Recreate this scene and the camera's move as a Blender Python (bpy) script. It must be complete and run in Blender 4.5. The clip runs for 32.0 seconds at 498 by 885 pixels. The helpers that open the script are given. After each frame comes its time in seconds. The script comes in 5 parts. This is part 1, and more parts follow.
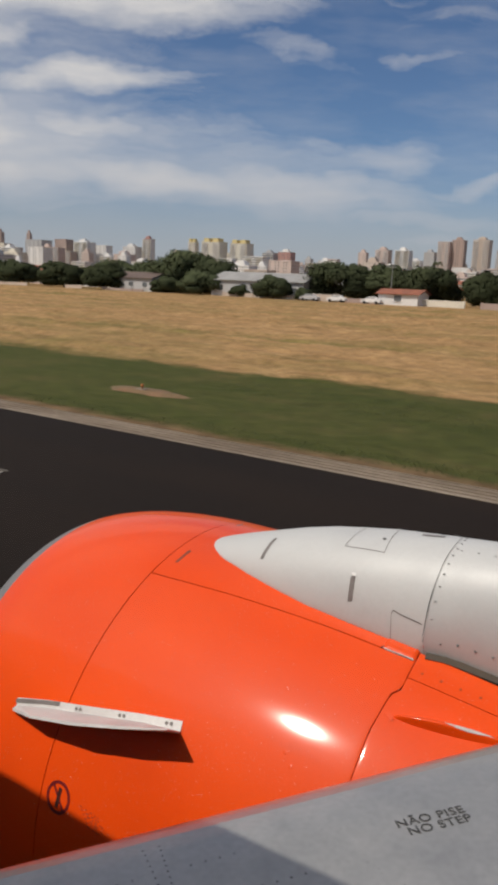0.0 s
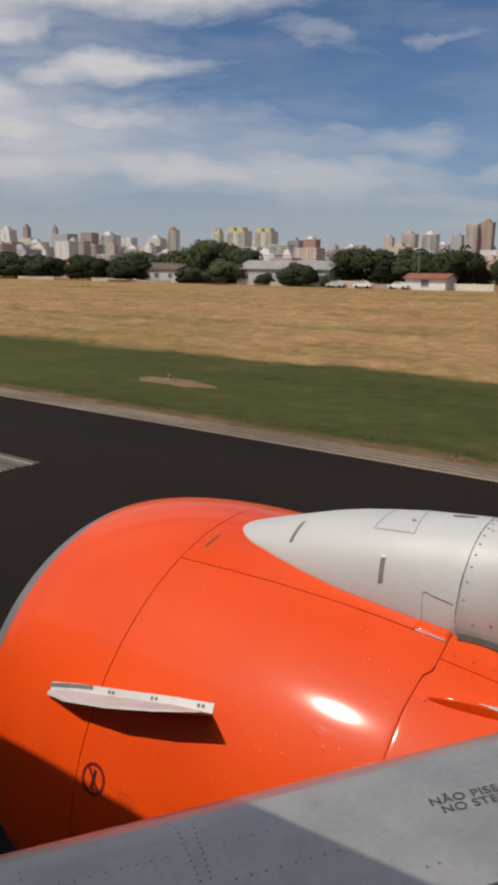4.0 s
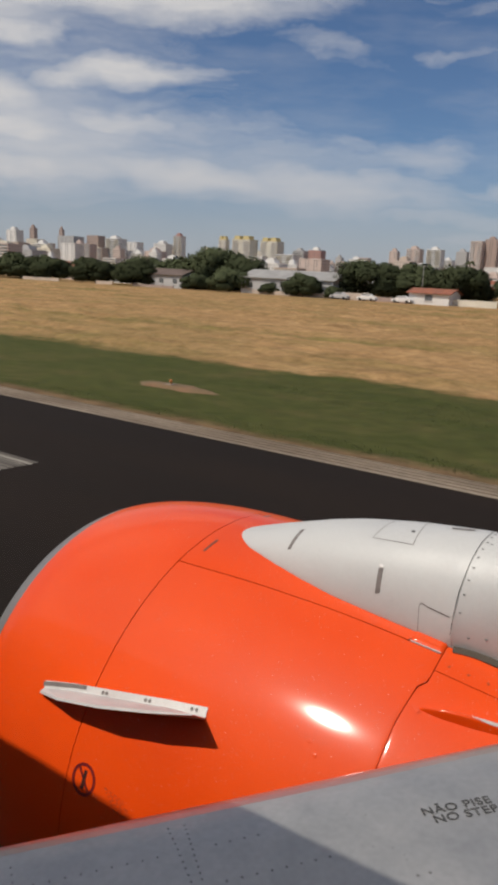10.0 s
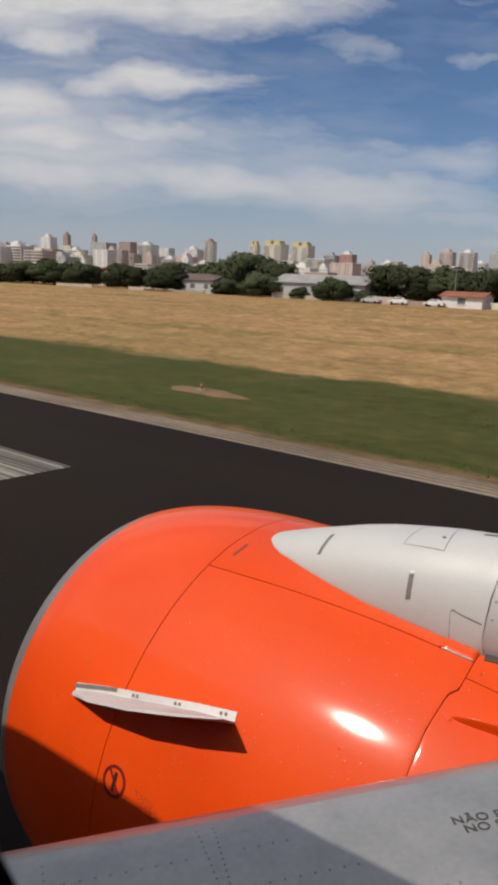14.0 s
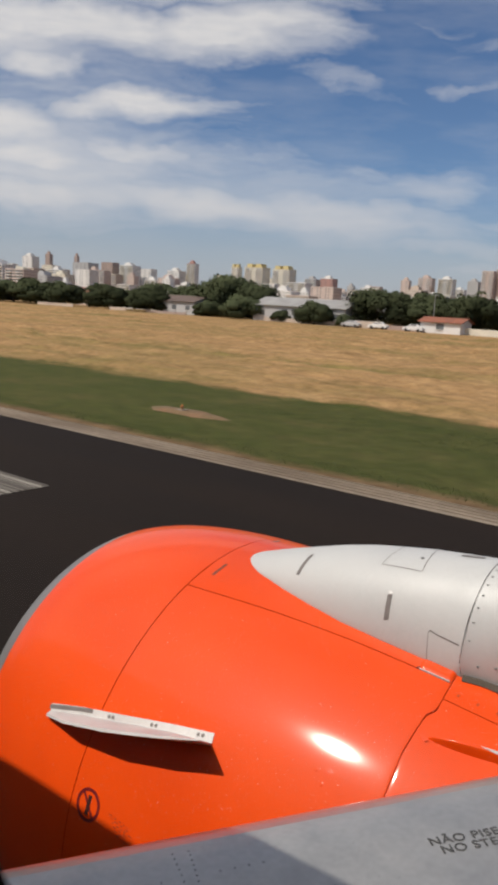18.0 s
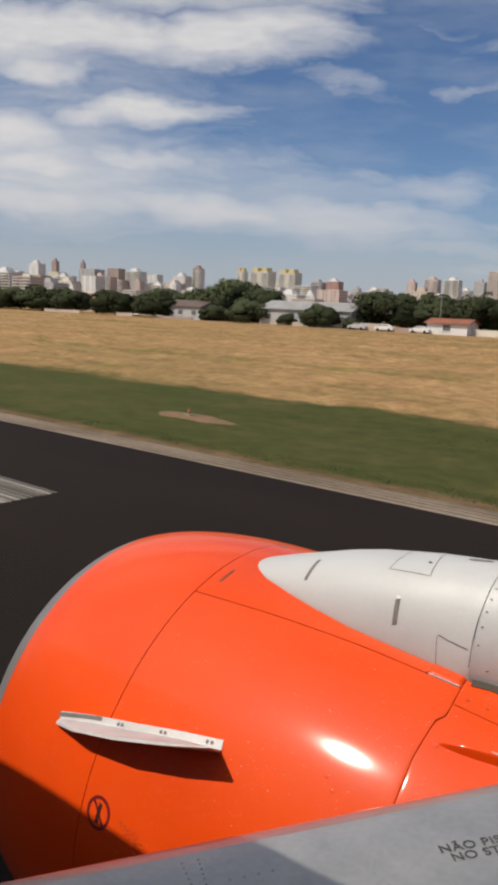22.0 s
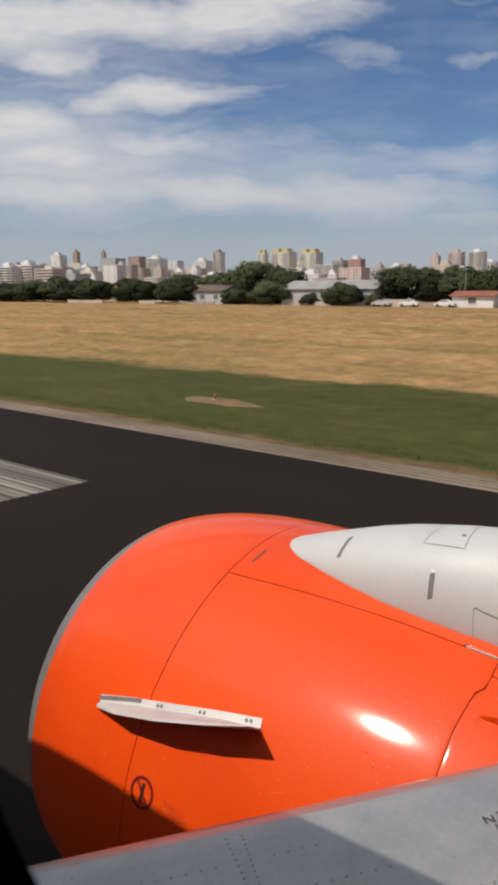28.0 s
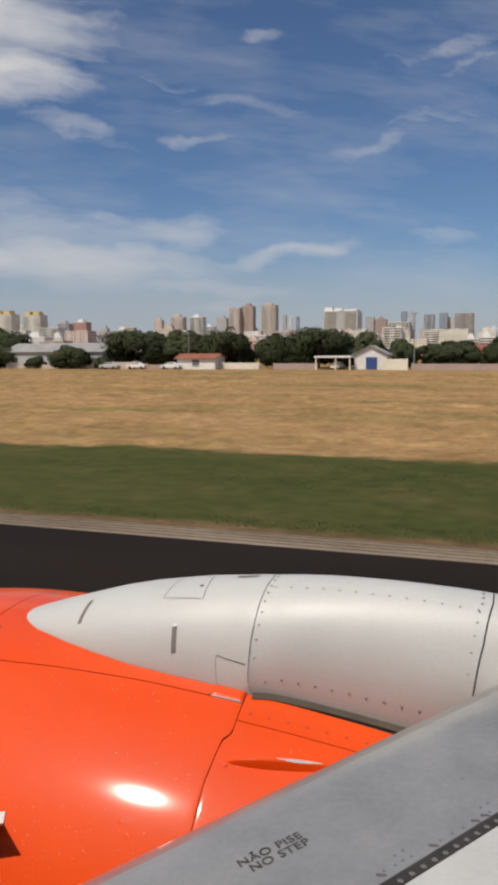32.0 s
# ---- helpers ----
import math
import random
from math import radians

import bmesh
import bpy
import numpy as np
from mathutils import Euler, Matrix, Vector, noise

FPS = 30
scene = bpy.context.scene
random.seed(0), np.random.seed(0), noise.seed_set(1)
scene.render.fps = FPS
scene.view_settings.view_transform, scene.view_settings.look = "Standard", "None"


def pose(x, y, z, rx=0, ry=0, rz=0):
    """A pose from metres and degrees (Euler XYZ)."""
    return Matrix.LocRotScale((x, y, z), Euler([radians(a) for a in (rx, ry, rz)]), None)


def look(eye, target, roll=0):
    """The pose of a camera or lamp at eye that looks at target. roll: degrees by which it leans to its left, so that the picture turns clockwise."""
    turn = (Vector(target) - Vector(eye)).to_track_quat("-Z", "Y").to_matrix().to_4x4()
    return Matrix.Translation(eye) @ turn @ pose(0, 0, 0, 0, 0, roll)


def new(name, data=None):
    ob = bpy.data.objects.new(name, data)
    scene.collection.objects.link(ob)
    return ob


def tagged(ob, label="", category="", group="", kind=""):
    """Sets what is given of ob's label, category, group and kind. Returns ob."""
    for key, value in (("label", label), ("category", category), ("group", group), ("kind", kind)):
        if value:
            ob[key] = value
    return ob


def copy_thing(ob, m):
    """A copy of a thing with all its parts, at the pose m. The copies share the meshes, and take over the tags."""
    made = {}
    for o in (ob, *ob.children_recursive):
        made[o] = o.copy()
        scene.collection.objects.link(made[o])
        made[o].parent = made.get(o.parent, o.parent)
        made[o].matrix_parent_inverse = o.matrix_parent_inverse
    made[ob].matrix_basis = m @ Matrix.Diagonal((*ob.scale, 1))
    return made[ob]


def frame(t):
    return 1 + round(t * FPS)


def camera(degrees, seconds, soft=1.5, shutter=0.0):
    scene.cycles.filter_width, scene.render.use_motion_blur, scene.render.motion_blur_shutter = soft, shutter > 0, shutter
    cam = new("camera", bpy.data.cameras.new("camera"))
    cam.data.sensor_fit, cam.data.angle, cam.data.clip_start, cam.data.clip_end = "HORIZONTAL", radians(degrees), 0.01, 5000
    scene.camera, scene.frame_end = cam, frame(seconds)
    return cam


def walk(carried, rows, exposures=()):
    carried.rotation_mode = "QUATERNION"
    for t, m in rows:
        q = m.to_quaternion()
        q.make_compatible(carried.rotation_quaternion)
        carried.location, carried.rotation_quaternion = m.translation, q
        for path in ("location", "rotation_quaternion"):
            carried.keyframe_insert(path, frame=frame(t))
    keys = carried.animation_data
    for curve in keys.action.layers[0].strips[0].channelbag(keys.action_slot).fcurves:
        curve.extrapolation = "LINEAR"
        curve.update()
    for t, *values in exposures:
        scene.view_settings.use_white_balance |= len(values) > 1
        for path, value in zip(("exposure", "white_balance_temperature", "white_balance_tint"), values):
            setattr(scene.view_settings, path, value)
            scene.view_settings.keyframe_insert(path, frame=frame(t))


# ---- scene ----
# Seconds; x aft, y outboard, z up (metres); yaw, pitch, roll (degrees)
PATH = [
    (0, -0.007, 0.015, 3.883, 33.33, -12.47, 2.19),
    (0.5, -0.001, 0.017, 3.870, 33.49, -12.48, 2.27),
    (1, 0.007, 0.010, 3.864, 34.12, -12.55, 1.62),
    (1.5, 0.007, 0.014, 3.863, 34.56, -12.45, 0.87),
    (2, 0.001, 0.019, 3.855, 34.93, -12.87, 0.87),
    (2.5, 0.005, 0.020, 3.846, 35.38, -12.94, 0.86),
    (3, 0.010, 0.018, 3.849, 35.50, -13.09, 0.49),
    (3.5, 0.002, 0.023, 3.853, 35.83, -13.59, 0.47),
    (5.5, -0.009, 0.012, 3.860, 33.75, -11.68, 2.26),
    (6, -0.011, 0.007, 3.873, 33.72, -11.56, 2.67),
    (6.5, -0.007, 0.008, 3.865, 34.35, -12.04, 1.85),
    (7, -0.003, 0.005, 3.860, 34.88, -12.16, 1.50),
    (7.5, -0.005, 0.004, 3.852, 35.45, -12.10, 1.59),
    (8, -0.007, -0.004, 3.854, 35.19, -11.50, 2.78),
    (8.5, -0.012, -0.005, 3.856, 34.14, -11.35, 3.63),
    (9, -0.017, -0.004, 3.851, 33.26, -11.61, 3.87),
    (9.5, -0.012, -0.004, 3.846, 33.91, -12.21, 3.28),
    (10, -0.009, 0.000, 3.847, 35.47, -12.72, 2.75),
    (10.5, -0.001, 0.007, 3.849, 37.95, -13.17, 1.55),
    (11, -0.004, 0.011, 3.846, 39.78, -13.57, 0.97),
    (11.5, -0.005, 0.006, 3.849, 39.68, -13.30, 1.75),
    (12, -0.007, 0.002, 3.845, 39.05, -12.88, 1.84),
    (12.5, -0.008, 0.001, 3.844, 38.18, -12.96, 2.37),
    (13, -0.011, -0.001, 3.844, 37.30, -12.92, 3.13),
    (13.5, -0.013, -0.002, 3.847, 37.18, -12.78, 2.91),
    (14, -0.002, -0.003, 3.850, 37.93, -12.47, 2.30),
    (14.5, -0.002, -0.007, 3.855, 38.15, -12.19, 2.86),
    (16.5, -0.006, -0.017, 3.853, 36.91, -11.20, 4.09),
    (17, -0.004, -0.014, 3.850, 36.75, -11.18, 4.05),
    (17.5, -0.003, -0.012, 3.849, 36.52, -10.83, 3.95),
    (18, 0.003, -0.014, 3.843, 36.40, -10.72, 3.26),
    (18.5, 0.003, -0.012, 3.847, 36.45, -10.68, 3.37),
    (19, 0.002, -0.013, 3.841, 36.46, -10.87, 3.22),
    (19.5, 0.002, -0.010, 3.846, 36.57, -10.72, 3.34),
    (20, 0.005, -0.009, 3.847, 36.58, -10.72, 3.02),
    (20.5, 0.007, -0.008, 3.851, 36.73, -10.86, 2.82),
    (21, 0.004, -0.008, 3.854, 37.04, -10.74, 2.88),
    (21.5, 0.009, -0.014, 3.853, 37.23, -10.37, 2.83),
    (22, 0.009, -0.009, 3.853, 37.03, -10.45, 2.45),
    (22.5, 0.002, 0.001, 3.856, 35.62, -11.00, 2.10),
    (23, 0.000, 0.004, 3.850, 35.36, -11.84, 1.82),
    (23.5, -0.001, 0.009, 3.849, 37.06, -12.87, 0.70),
    (24, 0.005, 0.008, 3.846, 38.35, -12.70, -0.13),
    (24.5, 0.003, 0.004, 3.844, 39.27, -12.20, -0.17),
    (26.5, 0.009, -0.004, 3.848, 38.26, -11.30, 0.17),
    (27, 0.005, -0.002, 3.848, 38.88, -11.65, -0.31),
    (27.5, 0.001, -0.000, 3.845, 38.99, -11.83, -0.41),
    (28, 0.003, 0.001, 3.836, 39.20, -11.82, -0.27),
    (28.5, 0.004, -0.000, 3.843, 39.49, -12.01, -0.33),
    (29, 0.002, 0.000, 3.842, 39.75, -12.07, -0.03),
    (29.5, 0.002, -0.000, 3.841, 39.70, -11.85, 0.77),
    (30, 0.008, -0.005, 3.838, 39.33, -11.23, 1.30),
    (30.5, 0.011, -0.007, 3.836, 37.42, -10.60, 1.79),
    (31, 0.012, -0.011, 3.838, 33.43, -9.64, 2.24),
    (31.5, 0.013, -0.012, 3.834, 26.18, -8.21, 1.52),
    (32, 0.017, -0.011, 3.830, 18.43, -7.14, -0.28),
]


def aim(x, y, z, yaw, pitch, roll):
    return pose(x, y, z, 0, 0, yaw) @ pose(0, 0, 0, 90 + pitch) @ pose(0, 0, 0, 0, 0, roll)


cam = camera(37.48, 32.0, soft=3.8)
cam.data.dof.use_dof, cam.data.dof.focus_distance, cam.data.dof.aperture_fstop = True, 5.0, 14.0
walk(cam, [(row[0], aim(*row[1:])) for row in PATH], exposures=[(0.0, -0.17), (8.5, -0.17), (14.0, -0.10), (20.0, 0.0), (30.5, 0.0), (32.0, -0.08)])

# ---- daylight ----
SUN_WAY = Vector((-0.211, -0.506, 0.838)).normalized()
sun = new("sun", bpy.data.lights.new("sun", "SUN"))
sun.data.energy, sun.data.angle, sun.data.color = 4.0, radians(0.53), (1.0, 0.93, 0.82)
sun.matrix_world = look(SUN_WAY * 50, (0, 0, 0))

SKY_TURN = 36.5     # heading of the cloud chart, degrees forward of abeam
# clouds on the chart: centre, half length, half height, tilt, density
BANKS = [
    (-0.394, 0.336, 0.191, 0.042, -5, 1.00),
    (-0.243, 0.339, 0.189, 0.030, -3, 1.00),
    (-0.060, 0.331, 0.140, 0.031, 3, 1.00),
    (0.008, 0.339, 0.078, 0.031, 6, 0.85),
    (-0.286, 0.292, 0.069, 0.022, -10, 0.85),
    (-0.374, 0.433, 0.338, 0.055, -1, 1.00),
    (-0.115, 0.407, 0.233, 0.045, -1, 1.00),
    (0.074, 0.393, 0.048, 0.026, 17, 0.55),
    (-0.155, 0.247, 0.095, 0.022, 2, 0.95),
    (-0.220, 0.234, 0.062, 0.019, 10, 0.80),
    (-0.345, 0.212, 0.105, 0.036, -5, 0.95),
    (-0.179, 0.188, 0.074, 0.021, -10, 0.80),
    (-0.299, 0.172, 0.101, 0.025, -5, 0.90),
]
PATCHES = [
    (-0.314, 0.122, 0.199, 0.027, -2, 0.85),
    (-0.085, 0.122, 0.224, 0.030, -3, 0.82),
    (0.085, 0.116, 0.125, 0.036, -5, 0.74),
    (-0.192, 0.146, 0.196, 0.015, -3, 0.60),
    (0.099, 0.284, 0.060, 0.014, -7, 0.36),
    (0.131, 0.175, 0.064, 0.012, -5, 0.34),
    (0.223, 0.160, 0.075, 0.028, 3, 0.52),
    (0.222, 0.084, 0.080, 0.010, 3, 0.46),
    (0.281, 0.059, 0.052, 0.010, 9, 0.40),
    (0.242, 0.323, 0.038, 0.006, 4, 0.22),
    (0.200, 0.112, 0.110, 0.026, -1, 0.48),
    (-0.300, 0.240, 0.260, 0.140, 2, 0.42),
    (-0.300, 0.165, 0.230, 0.080, -2, 0.72),
    (-0.060, 0.150, 0.280, 0.060, -3, 0.46),
]
WISPS = [
    (0.346, 0.429, 0.039, 0.013, 0, 0.40),
    (0.265, 0.286, 0.045, 0.008, 0, 0.36),
    (0.319, 0.338, 0.089, 0.011, 2, 0.28),
    (0.251, 0.357, 0.091, 0.010, 4, 0.18),
    (0.663, 0.447, 0.089, 0.013, 21, 0.38),
    (0.688, 0.434, 0.057, 0.008, 22, 0.32),
    (0.519, 0.298, 0.122, 0.014, 15, 0.34),
    (0.608, 0.337, 0.113, 0.010, 15, 0.26),
    (0.394, 0.137, 0.099, 0.012, 11, 0.55),
    (0.645, 0.175, 0.072, 0.014, 5, 0.32),
    (0.270, 0.088, 0.157, 0.013, -2, 0.36),
    (0.629, 0.102, 0.178, 0.009, 4, 0.20),
]


def build_world():
    world = bpy.data.worlds.new("sky")
    scene.world = world
    world.use_nodes = True
    nt = world.node_tree
    N, L = nt.nodes, nt.links
    N.clear()

    def node(kind, **kw):
        n = N.new(kind)
        for k, v in kw.items():
            if k == "op":
                n.operation = v
            else:
                n.inputs[int(k[1:])].default_value = v
        return n

    out, back = node("ShaderNodeOutputWorld"), node("ShaderNodeBackground")
    L.new(back.outputs[0], out.inputs[0])
    sky = node("ShaderNodeTexSky")
    sky.sky_type, sky.sun_disc = "NISHITA", False
    sky.sun_elevation = math.asin(SUN_WAY.z)
    sky.sun_rotation = math.atan2(SUN_WAY.x, SUN_WAY.y)
    sky.air_density, sky.dust_density, sky.ozone_density = 1.0, 0.4, 3.5
    co = node("ShaderNodeTexCoord")
    turn = node("ShaderNodeMapping")
    turn.inputs["Rotation"].default_value = (0, 0, -radians(SKY_TURN))
    L.new(co.outputs["Generated"], turn.inputs[0])
    sep = node("ShaderNodeSeparateXYZ")
    L.new(turn.outputs[0], sep.inputs[0])
    ahead = node("ShaderNodeMath", op="MAXIMUM", i1=0.12)
    L.new(sep.outputs[1], ahead.inputs[0])
    u, v = node("ShaderNodeMath", op="DIVIDE"), node("ShaderNodeMath", op="DIVIDE")
    for n, k in ((u, 0), (v, 2)):
        L.new(sep.outputs[k], n.inputs[0])
        L.new(ahead.outputs[0], n.inputs[1])
    chart = node("ShaderNodeCombineXYZ")
    L.new(u.outputs[0], chart.inputs[0])
    L.new(v.outputs[0], chart.inputs[1])
    # two sizes of billow push the cloud edges about
    bend = chart
    for scale, amount, stretch in ((6.0, 0.092, 1.9), (19.0, 0.024, 2.4)):
        flat = node("ShaderNodeMapping")
        flat.inputs["Scale"].default_value = (1, stretch, 1)
        L.new(chart.outputs[0], flat.inputs[0])
        nz = node("ShaderNodeTexNoise", i2=scale, i3=5.0, i4=0.58)
        L.new(flat.outputs[0], nz.inputs[0])
        mid = node("ShaderNodeVectorMath", op="SUBTRACT")
        mid.inputs[1].default_value = (0.5, 0.5, 0.5)
        L.new(nz.outputs["Color"], mid.inputs[0])
        mul = node("ShaderNodeVectorMath", op="MULTIPLY")
        mul.inputs[1].default_value = (amount * 1.8, amount * 0.75, 0)
        L.new(mid.outputs[0], mul.inputs[0])
        add = node("ShaderNodeVectorMath", op="ADD")
        L.new(bend.outputs[0], add.inputs[0])
        L.new(mul.outputs[0], add.inputs[1])
        bend = add
    total = None
    for cx, cy, rx, ry, tilt, dens in BANKS + PATCHES + WISPS:
        m = node("ShaderNodeMapping")
        m.vector_type = "TEXTURE"
        m.inputs["Location"].default_value = (cx, cy, 0)
        m.inputs["Rotation"].default_value = (0, 0, radians(tilt))
        m.inputs["Scale"].default_value = (rx, ry, 1)
        L.new(bend.outputs[0], m.inputs[0])
        ln = node("ShaderNodeVectorMath", op="LENGTH")
        L.new(m.outputs[0], ln.inputs[0])
        mr = node("ShaderNodeMapRange", i1=0.10, i2=1.75, i3=dens, i4=0.0)
        mr.interpolation_type = "SMOOTHSTEP"
        L.new(ln.outputs["Value"], mr.inputs[0])
        if total is None:
            total = mr
        else:
            mx = node("ShaderNodeMath", op="MAXIMUM")
            L.new(total.outputs[0], mx.inputs[0])
            L.new(mr.outputs[0], mx.inputs[1])
            total = mx
    # long streaks thin out the faint clouds and leave the dense ones whole
    streak_map = node("ShaderNodeMapping")
    streak_map.inputs["Scale"].default_value = (3.0, 20.0, 1.0)
    streak_map.inputs["Rotation"].default_value = (0, 0, radians(-4))
    L.new(bend.outputs[0], streak_map.inputs[0])
    streak = node("ShaderNodeTexNoise", i2=2.4, i3=7.0, i4=0.62)
    L.new(streak_map.outputs[0], streak.inputs[0])
    sr = node("ShaderNodeMapRange", i1=0.34, i2=0.66, i3=0.0, i4=0.34)
    L.new(streak.outputs[0], sr.inputs[0])
    thin = node("ShaderNodeMath", op="SUBTRACT", i0=1.0)
    L.new(total.outputs[0], thin.inputs[1])
    eat = node("ShaderNodeMath", op="MULTIPLY")
    L.new(thin.outputs[0], eat.inputs[0])
    L.new(sr.outputs[0], eat.inputs[1])
    left = node("ShaderNodeMath", op="SUBTRACT")
    left.use_clamp = True
    L.new(total.outputs[0], left.inputs[0])
    L.new(eat.outputs[0], left.inputs[1])
    total = node("ShaderNodeMath", op="MULTIPLY", i1=1.15)
    total.use_clamp = True
    L.new(left.outputs[0], total.inputs[0])
    # thin streaked veil over the whole sky
    veil_map = node("ShaderNodeMapping")
    veil_map.inputs["Scale"].default_value = (2.2, 9.0, 2.0)
    L.new(chart.outputs[0], veil_map.inputs[0])
    veil = node("ShaderNodeTexNoise", i2=1.6, i3=7.0, i4=0.6)
    L.new(veil_map.outputs[0], veil.inputs[0])
    vr = node("ShaderNodeMapRange", i1=0.44, i2=0.82, i3=0.0, i4=0.30)
    L.new(veil.outputs[0], vr.inputs[0])
    mx = node("ShaderNodeMath", op="MAXIMUM")
    L.new(total.outputs[0], mx.inputs[0])
    L.new(vr.outputs[0], mx.inputs[1])
    # fine wisps eat into the clouds
    fine = node("ShaderNodeTexNoise", i2=9.0, i3=8.0, i4=0.62)
    L.new(veil_map.outputs[0], fine.inputs[0])
    fr = node("ShaderNodeMapRange", i1=0.30, i2=0.62, i3=0.84, i4=1.0)
    L.new(fine.outputs[0], fr.inputs[0])
    mask = node("ShaderNodeMath", op="MULTIPLY")
    L.new(mx.outputs[0], mask.inputs[0])
    L.new(fr.outputs[0], mask.inputs[1])
    scaled = node("ShaderNodeVectorMath", op="MULTIPLY")
    scaled.inputs[1].default_value = SKY_GAIN
    L.new(sky.outputs[0], scaled.inputs[0])
    mix = N.new("ShaderNodeMix")
    mix.data_type = "RGBA"
    L.new(mask.outputs[0], mix.inputs[0])
    L.new(scaled.outputs[0], mix.inputs[6])
    mix.inputs[7].default_value = CLOUD_WHITE
    # broken cloud overhead and behind, as the light implies
    over = node("ShaderNodeTexNoise", i2=2.6, i3=5.0, i4=0.55)
    L.new(co.outputs["Generated"], over.inputs[0])
    cover = node("ShaderNodeMapRange", i1=0.34, i2=0.56, i3=0.1, i4=0.95)
    L.new(over.outputs[0], cover.inputs[0])
    high = node("ShaderNodeMapRange", i1=0.48, i2=0.75, i3=0.0, i4=1.0)
    L.new(v.outputs[0], high.inputs[0])
    side = node("ShaderNodeMapRange", i1=0.0, i2=0.55, i3=1.0, i4=0.22)
    L.new(u.outputs[0], side.inputs[0])
    aside = node("ShaderNodeMath", op="MULTIPLY")
    L.new(high.outputs[0], aside.inputs[0])
    L.new(side.outputs[0], aside.inputs[1])
    part_over = node("ShaderNodeMath", op="MULTIPLY")
    L.new(cover.outputs[0], part_over.inputs[0])
    L.new(aside.outputs[0], part_over.inputs[1])
    both = node("ShaderNodeMath", op="MAXIMUM")
    L.new(mask.outputs[0], both.inputs[0])
    L.new(part_over.outputs[0], both.inputs[1])
    L.new(both.outputs[0], mix.inputs[0])
    # dusty air along the horizon
    low = node("ShaderNodeMapRange", i1=-0.02, i2=0.19, i3=0.88, i4=0.0)
    low.interpolation_type = "SMOOTHSTEP"
    L.new(v.outputs[0], low.inputs[0])
    haze = N.new("ShaderNodeMix")
    haze.data_type = "RGBA"
    L.new(low.outputs[0], haze.inputs[0])
    L.new(mix.outputs[2], haze.inputs[6])
    haze.inputs[7].default_value = HAZE
    L.new(haze.outputs[2], back.inputs[0])
    back.inputs[1].default_value = 1.0


SKY_GAIN = (0.062, 0.0700, 0.082)
HAZE = (0.425, 0.445, 0.50, 1)
CLOUD_WHITE = (0.695, 0.682, 0.688, 1)
build_world()

